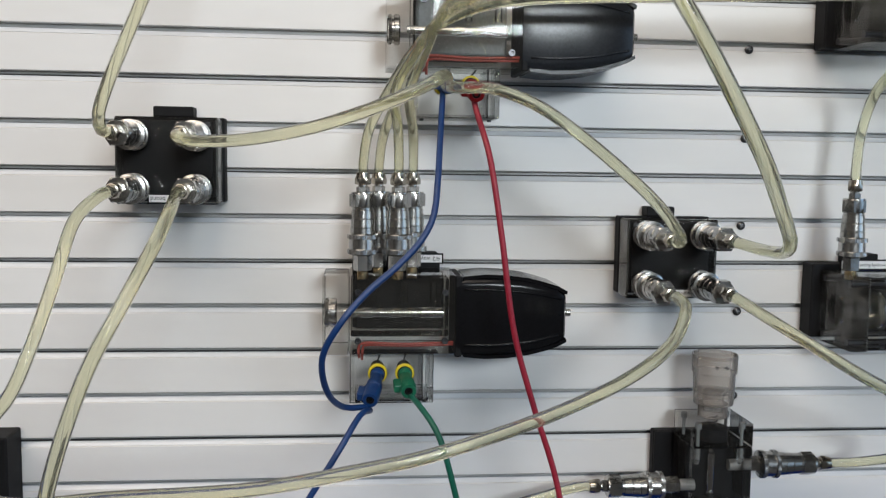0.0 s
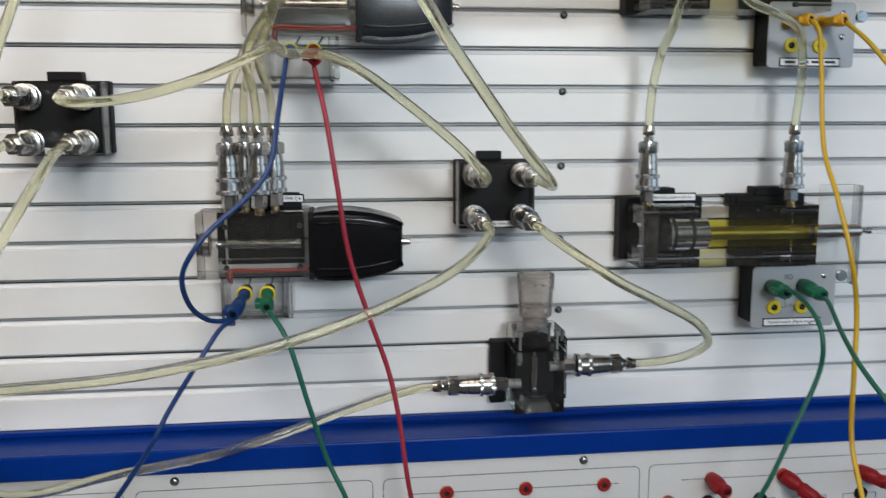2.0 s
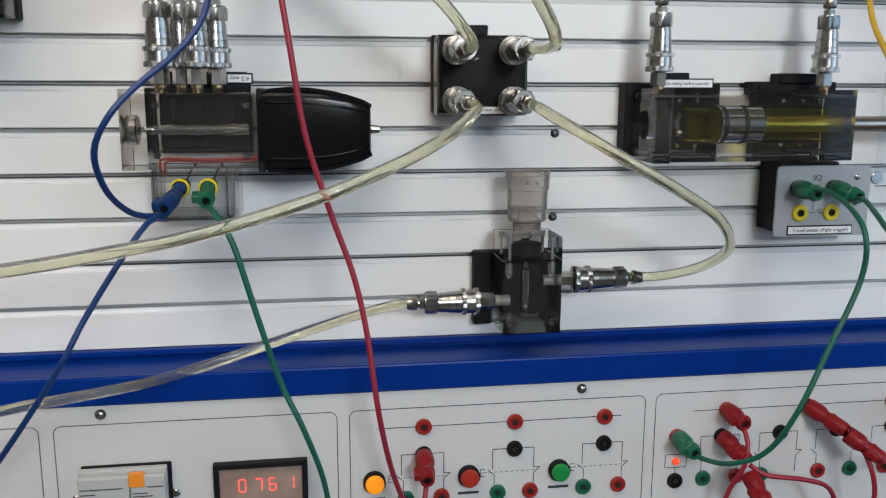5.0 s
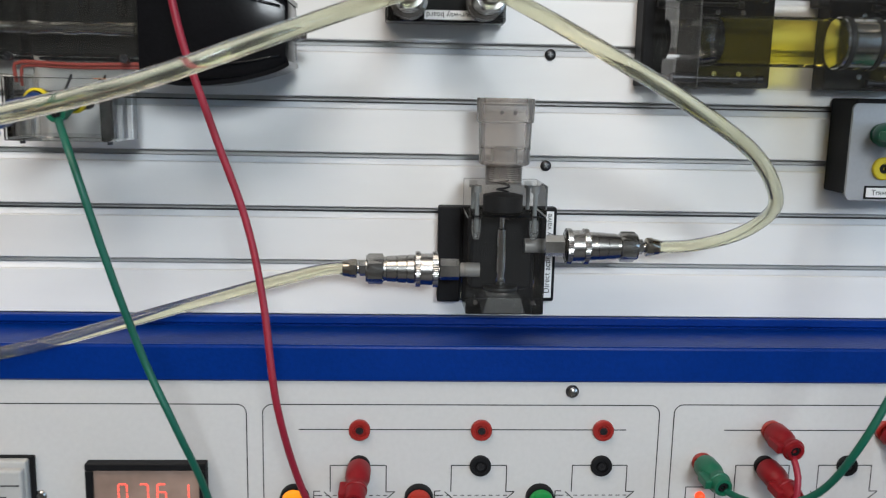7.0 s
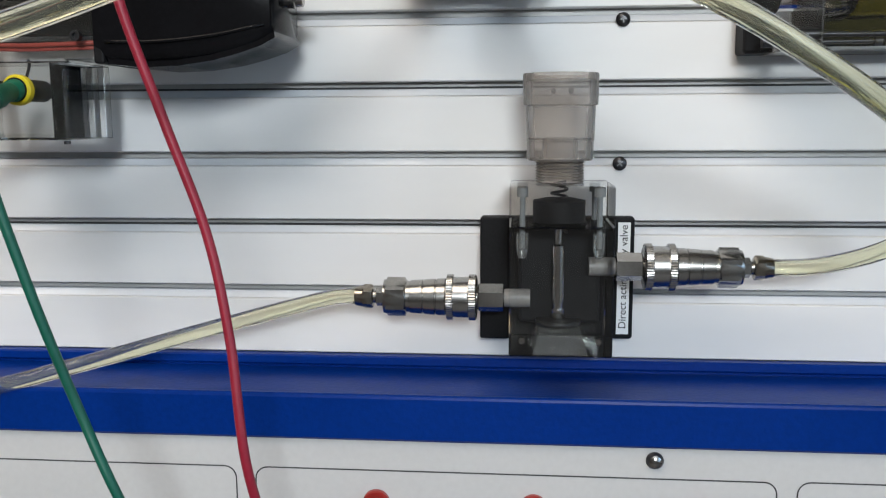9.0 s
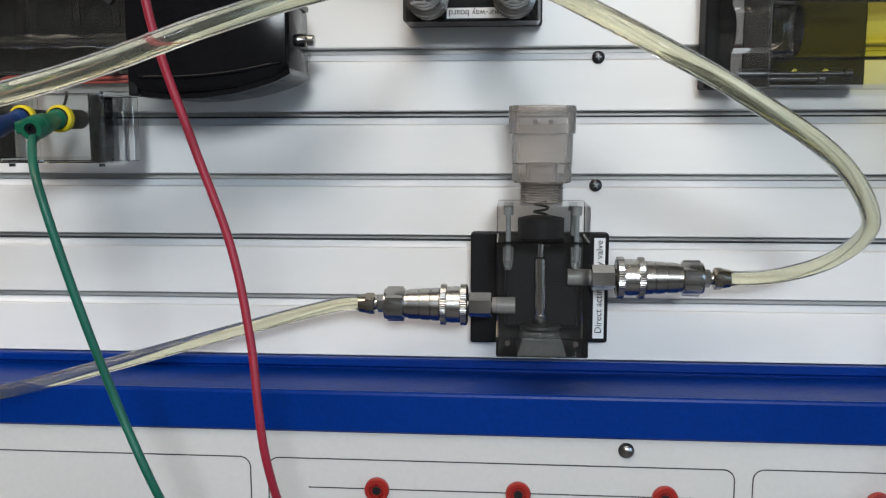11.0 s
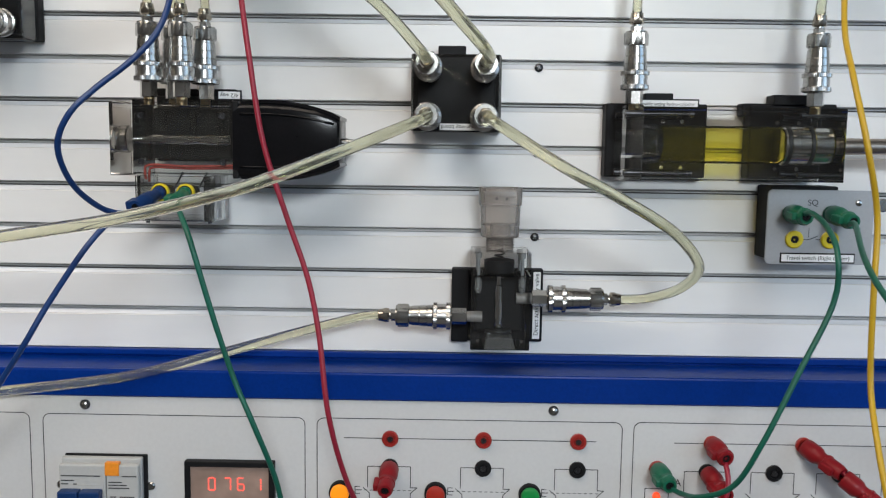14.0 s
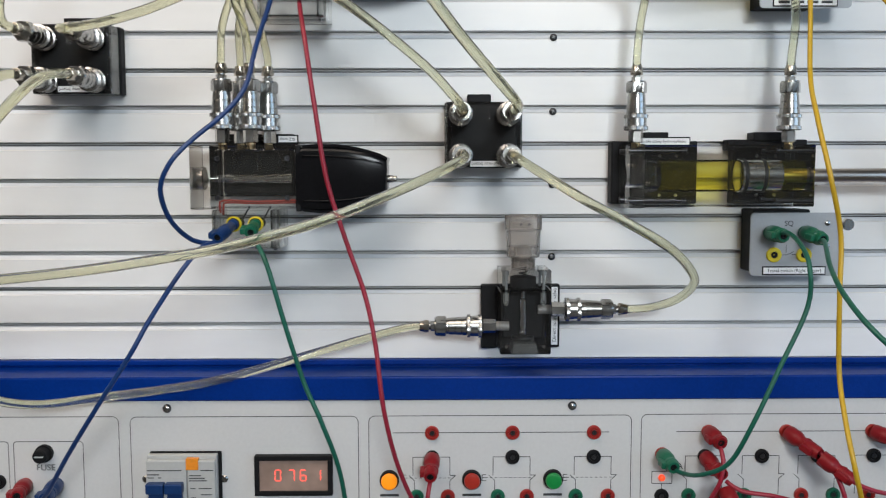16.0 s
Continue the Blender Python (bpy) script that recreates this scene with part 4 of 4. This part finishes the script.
TIP = -0.1010
hose([(0.312, TIP + 0.006, 0.2015), (0.3130, -0.112, 0.2005), (0.309, -0.134, 0.196), (0.284, -0.178, 0.183), (0.250, -0.203, 0.168), (0.200, -0.215, 0.149), (0.136, -0.227, 0.132), (0.092, -0.231, 0.124), (0.031, -0.233, 0.115), (-0.045, -0.218, 0.106),
      (-0.100, -0.215, 0.102), (-0.136, -0.212, 0.113), (-0.128, -0.205, 0.135), (-0.108, -0.200, 0.156), (-0.096, -0.190, 0.188), (-0.090, -0.170, 0.221), (-0.0870, -0.142, 0.254), (-0.0800, -0.114, 0.2690), (-0.0765, TIP + 0.006, 0.2720)],
     "clear hose with yellowish oil looping between the two four-way boards")
hose([(-0.0315, TIP + 0.006, 0.2720), (-0.030, -0.115, 0.2705), (-0.024, -0.165, 0.262), (-0.024, -0.205, 0.245), (-0.034, -0.235, 0.216), (-0.050, -0.245, 0.182), (-0.070, -0.238, 0.130), (-0.085, -0.220, 0.080), (-0.093, -0.190, 0.035),
      (-0.088, -0.150, 0.000), (-0.066, -0.110, -0.018), (-0.020, -0.075, -0.0205), (0.031, -0.064, -0.0165), (0.078, -0.058, -0.0100), (0.131, -0.050, 0.003), (0.183, -0.040, 0.0165), (0.233, -0.036, 0.0300), (0.262, -0.036, 0.0372), (0.274, -0.036, 0.0380)],
     "clear hose hanging from the four-way board to the relief valve")
hose([(-0.0765, TIP + 0.006, 0.3110), (-0.078, -0.112, 0.3120), (-0.076, -0.124, 0.322), (-0.066, -0.136, 0.341), (-0.054, -0.142, 0.365), (-0.040, -0.150, 0.392), (-0.020, -0.155, 0.440), (-0.010, -0.150, 0.520)],
     "clear hose rising from the four-way board")
hose([(-0.0315, TIP + 0.006, 0.3110), (-0.030, -0.114, 0.3085), (-0.014, -0.136, 0.3050), (0.020, -0.155, 0.3060), (0.060, -0.170, 0.3130), (0.098, -0.180, 0.3250), (0.126, -0.180, 0.3375), (0.139, -0.170, 0.3450), (0.143, -0.150, 0.3460), (0.146, -0.125, 0.3440),
      (0.157, -0.112, 0.3440), (0.178, -0.118, 0.3430), (0.205, -0.140, 0.3300), (0.240, -0.146, 0.3050), (0.281, -0.140, 0.2720), (0.303, -0.128, 0.2500), (0.3115, -0.112, 0.2410), (0.3115, TIP + 0.006, 0.2405)],
     "clear hose running across between the four-way boards")
hose([(0.3565, TIP + 0.006, 0.2405), (0.3572, -0.116, 0.2395), (0.3560, -0.150, 0.2390), (0.3490, -0.188, 0.2420), (0.3350, -0.222, 0.2520), (0.3100, -0.258, 0.2740), (0.2870, -0.285, 0.2980), (0.2550, -0.305, 0.3380), (0.2350, -0.306, 0.3690), (0.2050, -0.300, 0.4150), (0.1700, -0.280, 0.4800)],
     "clear hose rising from the four-way board towards the room")
hose([(0.3565, TIP + 0.006, 0.2015), (0.3580, -0.114, 0.1990), (0.3640, -0.130, 0.1935), (0.3800, -0.155, 0.1815), (0.4070, -0.176, 0.1635), (0.4410, -0.168, 0.1460), (0.4860, -0.142, 0.1210), (0.5150, -0.106, 0.0960), (0.5200, -0.086, 0.0815), (0.5120, -0.060, 0.0660), (0.4920, -0.041, 0.0560), (0.4700, -0.036, 0.0540)],
     "clear hose from the four-way board to the relief valve")
hose([(0.4765, AX_Y, 0.2850), (0.4765, AX_Y, 0.2950), (0.4790, -0.044, 0.3230), (0.4820, -0.055, 0.3520), (0.4780, -0.090, 0.3700), (0.4720, -0.120, 0.3860), (0.4760, -0.140, 0.4200), (0.4900, -0.140, 0.4700)], "clear hose rising from the cylinder's rear port", 0.0040)
hose([(0.6210, AX_Y, 0.2850), (0.6215, AX_Y, 0.2950), (0.6225, -0.048, 0.3250), (0.6150, -0.060, 0.3530), (0.5950, -0.085, 0.3720), (0.5550, -0.120, 0.3800), (0.5150, -0.150, 0.3880), (0.4900, -0.160, 0.4150), (0.4800, -0.160, 0.4700)], "clear hose arching from the cylinder's front port", 0.0040)
for k, (cx, cy) in enumerate(((0.091, -0.055), (0.117, -0.055), (0.103, -0.030), (0.129, -0.030))):
    e = 0.004 * k
    bx, by = 0.108 + 0.005 * k, (-0.080, -0.093, -0.076, -0.088)[k]
    rise = (0.000, 0.006, 0.013, 0.020)[k]
    hose([(cx, cy, 0.2790), (cx + 0.0003, cy, 0.2930), (cx + (bx - cx) * 0.25, cy + (by - cy) * 0.4, 0.3170), (bx, by, 0.3420), (0.1240 + e * 0.7, by - 0.010, 0.3680), (0.1430 + e * 0.3, by - 0.016, 0.3880 + rise * 0.5),
          (0.1740, by - 0.022, 0.4000 + rise), (0.2150, by - 0.026, 0.4050 + rise), (0.3000, by - 0.030, 0.4080 + rise), (0.4200, by - 0.035, 0.4120 + rise), (0.5600, by - 0.040, 0.4180 + rise), (0.7400, by - 0.040, 0.4260 + rise)],
         "clear hose bending from the valve's couplings over the upper valve", 0.0037)


# ---- cables and plugs ----
def cable(points, mat, label, r=0.0021):
    return tagged(part("test_lead", tube(points, r, 10), mat, None, "", True), label, "cable", "test leads")


VY = -0.0690
plug(0.1025, VY, 0.1390, BLUEP, "blue", (-0.15, -1, -0.25), 0.040)
plug(0.1225, VY, 0.1390, GREEN, "green", (0.05, -1, -0.2), 0.030)
plug(0.1480, VY, 0.3495, BLUEP, "blue", (0.05, -1, -0.10), 0.026)
plug(0.1680, VY, 0.3495, RED, "red", (0.05, -1, -0.35), 0.026)
cable([(0.146, -0.089, 0.3420), (0.1445, -0.100, 0.3300), (0.1410, -0.128, 0.3000), (0.1390, -0.142, 0.2820), (0.1360, -0.152, 0.2610), (0.1280, -0.156, 0.2450), (0.1130, -0.160, 0.2290), (0.0940, -0.165, 0.2130), (0.0780, -0.172, 0.1950), (0.0670, -0.166, 0.1730), (0.0690, -0.148, 0.1470), (0.0790, -0.118, 0.1280), (0.0965, -0.103, 0.1240)],
      BLUE_CABLE, "blue test lead joining the two valves")
cable([(0.0970, -0.106, 0.1220), (0.0900, -0.125, 0.1240), (0.0760, -0.143, 0.1050), (0.0500, -0.151, 0.0640), (0.0350, -0.157, 0.0360), (0.0060, -0.153, -0.0070), (-0.030, -0.130, -0.0560), (-0.060, -0.105, -0.0980), (-0.0730, -0.092, -0.1120)], BLUE_CABLE, "blue test lead running down to the control panel")
cable([(0.1685, -0.086, 0.3370), (0.1700, -0.092, 0.3280), (0.1770, -0.112, 0.2960), (0.1850, -0.119, 0.2430), (0.1945, -0.118, 0.1800), (0.2100, -0.114, 0.1270), (0.2260, -0.113, 0.0790), (0.2350, -0.116, 0.0350), (0.2420, -0.120, -0.0210), (0.2530, -0.106, -0.0750), (0.2680, -0.090, -0.1180), (0.285, -0.080, -0.1500)],
      RED_CABLE, "red test lead hanging from the upper valve")
cable([(0.1250, -0.096, 0.1290), (0.1300, -0.108, 0.1270), (0.1440, -0.130, 0.1080), (0.1590, -0.129, 0.0540), (0.1730, -0.124, 0.0050), (0.1880, -0.126, -0.0300), (0.2020, -0.112, -0.0800), (0.2080, -0.095, -0.1400), (0.210, -0.080, -0.180)], GREEN_CABLE, "green test lead hanging from the lower valve")
plug(0.6090, -0.0395, 0.1280, GREEN, "green", (0.05, -1, -0.05), 0.028, broad=True)
plug(0.6420, -0.0395, 0.1280, GREEN, "green", (0.15, -1, -0.15), 0.030, broad=True)
cable([(0.6095, -0.064, 0.1290), (0.6070, -0.085, 0.1310), (0.6040, -0.120, 0.1230), (0.6010, -0.146, 0.1060), (0.6000, -0.147, 0.0730), (0.5770, -0.151, 0.0230), (0.5540, -0.152, -0.0280), (0.5410, -0.135, -0.0660), (0.5230, -0.115, -0.0830), (0.5140, -0.090, -0.0900), (0.5080, -0.080, -0.0890)], GREEN_CABLE, "green test lead from the travel switch to the panel")
cable([(0.6450, -0.064, 0.1210), (0.6380, -0.090, 0.1230), (0.6120, -0.160, 0.1080), (0.6000, -0.211, 0.0920), (0.6050, -0.250, 0.0700), (0.6350, -0.270, 0.0400), (0.690, -0.260, 0.000), (0.760, -0.200, -0.060)], GREEN_CABLE, "green test lead looping away from the travel switch")
plug(0.6120, -0.0395, 0.3815, ORANGE_PLUG, "orange-yellow", (0.3, -1, 0.0), 0.026)
plug(0.6445, -0.0395, 0.3815, ORANGE_PLUG, "orange-yellow", (0.35, -1, 0.0), 0.026)
cable([(0.6200, -0.064, 0.3800), (0.6220, -0.075, 0.3700), (0.6180, -0.090, 0.3300), (0.6080, -0.118, 0.2670), (0.5950, -0.165, 0.2280), (0.5980, -0.185, 0.1820), (0.6120, -0.176, 0.1350), (0.6110, -0.180, 0.0870), (0.6130, -0.180, 0.0250), (0.6080, -0.205, -0.0100), (0.6100, -0.220, -0.0450), (0.6300, -0.200, -0.0950), (0.650, -0.160, -0.140)],
      YELLOW_CABLE, "yellow test lead hanging from the upper travel switch")
cable([(0.6540, -0.064, 0.3790), (0.6640, -0.085, 0.3600), (0.6760, -0.110, 0.3300), (0.6900, -0.130, 0.3000), (0.720, -0.150, 0.250), (0.760, -0.150, 0.150), (0.780, -0.120, 0.000), (0.780, -0.090, -0.110)], YELLOW_CABLE, "yellow test lead from the upper travel switch")
# plugs in the control panel
plug(0.2840, PY - 0.003, -0.0860, RED, "red", (-0.05, -1, -0.22), 0.034, broad=True)
cable([(0.2825, PY - 0.030, -0.0980), (0.2800, PY - 0.036, -0.1120), (0.2820, PY - 0.034, -0.1300), (0.2860, PY - 0.030, -0.1600)], RED_CABLE, "short red test lead on the control panel")
plug(0.5050, PY - 0.003, -0.0840, GREEN, "green", (0.10, -1, -0.10), 0.029, broad=True)
plug(0.5490, PY - 0.003, -0.0620, RED, "red", (0.14, -1, -0.12), 0.026, broad=True)
plug(0.5460, PY - 0.003, -0.0860, RED, "red", (0.20, -1, -0.22), 0.033, broad=True)
plug(0.5560, PY - 0.034, -0.1080, RED, "red", (0.10, -1, -0.5), 0.030, broad=True)
plug(0.6240, PY - 0.003, -0.0620, RED, "red", (0.45, -0.8, -0.30), 0.038, broad=True)
plug(0.6420, PY - 0.034, -0.0760, RED, "red", (0.60, -0.45, -0.45), 0.034, broad=True)
plug(0.7070, PY - 0.003, -0.0620, RED, "red", (0.45, -0.8, -0.12), 0.028, broad=True)
plug(-0.1050, PY - 0.003, -0.1110, RED, "red", (0.25, -1, 0.05), 0.034, broad=True)
plug(-0.0755, PY - 0.003, -0.1110, BLUEP, "blue", (0.15, -1, 0.0), 0.036, broad=True)
cable([(0.5520, PY - 0.025, -0.0680), (0.5530, PY - 0.033, -0.0790), (0.5500, PY - 0.036, -0.0980), (0.5420, PY - 0.030, -0.1200), (0.5340, PY - 0.026, -0.1500)], RED_CABLE, "red test lead between panel plugs")
cable([(0.5560, PY - 0.033, -0.0990), (0.5680, PY - 0.040, -0.1060), (0.6000, PY - 0.045, -0.1100), (0.6250, PY - 0.042, -0.1210), (0.6400, PY - 0.036, -0.1500)], RED_CABLE, "red test lead across the control panel")
cable([(0.6400, PY - 0.030, -0.0700), (0.6480, PY - 0.040, -0.0800), (0.6560, PY - 0.050, -0.1000), (0.6620, PY - 0.050, -0.1250), (0.6660, PY - 0.040, -0.1600)], RED_CABLE, "red test lead hanging from stacked plugs")
cable([(0.6620, PY - 0.052, -0.0920), (0.6800, PY - 0.055, -0.1000), (0.7100, PY - 0.050, -0.1080), (0.7500, PY - 0.040, -0.1200)], RED_CABLE, "red test lead leaving stacked plugs")


def attach(lead_label, *places):
    """Make the plugs that end a lead parts of it."""
    lead = next(o for o in scene.objects if o.name.startswith("test_lead") and o["label"] == lead_label)
    for o in [o for o in scene.objects if o.name.startswith("banana_plug") and o.parent is None]:
        if any((o.location - Vector(q)).length < 0.004 for q in places):
            o.parent = lead
            for key in ("category", "group"):
                del o[key]
            o.name = "plug"


attach("blue test lead joining the two valves", (0.1025, VY, 0.1390), (0.1480, VY, 0.3495))
attach("blue test lead running down to the control panel", (-0.0755, PY - 0.003, -0.1110))
attach("red test lead hanging from the upper valve", (0.1680, VY, 0.3495))
attach("green test lead hanging from the lower valve", (0.1225, VY, 0.1390))
attach("green test lead from the travel switch to the panel", (0.6090, -0.0395, 0.1280), (0.5050, PY - 0.003, -0.0840))
attach("green test lead looping away from the travel switch", (0.6420, -0.0395, 0.1280))
attach("yellow test lead hanging from the upper travel switch", (0.6120, -0.0395, 0.3815))
attach("yellow test lead from the upper travel switch", (0.6445, -0.0395, 0.3815))
attach("short red test lead on the control panel", (0.2840, PY - 0.003, -0.0860))
attach("red test lead between panel plugs", (0.5490, PY - 0.003, -0.0620))
attach("red test lead across the control panel", (0.5460, PY - 0.003, -0.0860), (0.5560, PY - 0.034, -0.1080))
attach("red test lead hanging from stacked plugs", (0.6240, PY - 0.003, -0.0620))
attach("red test lead leaving stacked plugs", (0.6420, PY - 0.034, -0.0760))

# ---- slats of the board ----
n_slats = 28
for n in range(n_slats):
    z0, z1 = n * PITCH, (n + 1) * PITCH - GROOVE_H
    if n == 0:
        z0 = -0.0012
    prof = [(0.012, z0), (0.0012, z0), (0.0, z0 + 0.0006), (0.0, z1 - 0.0006), (0.0008, z1), (0.0030, z1 + 0.0004), (0.012, z1 + 0.0008)]
    bm = bmesh.new()
    a, b = [bm.verts.new((X0, y, z)) for y, z in prof], [bm.verts.new((X1, y, z)) for y, z in prof]
    for i in range(len(a)):
        j = (i + 1) % len(a)
        bm.faces.new((a[i], a[j], b[j], b[i]))
    bm.faces.new(a[::-1]), bm.faces.new(b)
    part("slat", bm, WHITE_SLAT, wall)
    if n:
        # groove: a recessed strip, shade partly in its grey, above a sloping pale lip, with a dark joint in every
        # second one
        zt, zm, zb = n * PITCH + 0.0004, n * PITCH - 0.0032, n * PITCH - GROOVE_H + 0.0003
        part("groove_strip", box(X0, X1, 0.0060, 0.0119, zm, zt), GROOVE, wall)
        bm = bmesh.new()
        prof = [(0.0118, zb), (0.0010, zb), (0.0038, zm - 0.0004), (0.0118, zm - 0.0004)]
        a, b = [bm.verts.new((X0, y, z)) for y, z in prof], [bm.verts.new((X1, y, z)) for y, z in prof]
        for i in range(4):
            j = (i + 1) % 4
            bm.faces.new((a[i], a[j], b[j], b[i]))
        bm.faces.new(a[::-1]), bm.faces.new(b)
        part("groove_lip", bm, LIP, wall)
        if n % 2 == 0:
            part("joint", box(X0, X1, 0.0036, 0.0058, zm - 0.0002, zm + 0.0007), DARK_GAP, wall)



def motions():
    walk(piston, [(t, pose(x, AX_Y, AX_Z)) for t, x in PISTON])


motions()
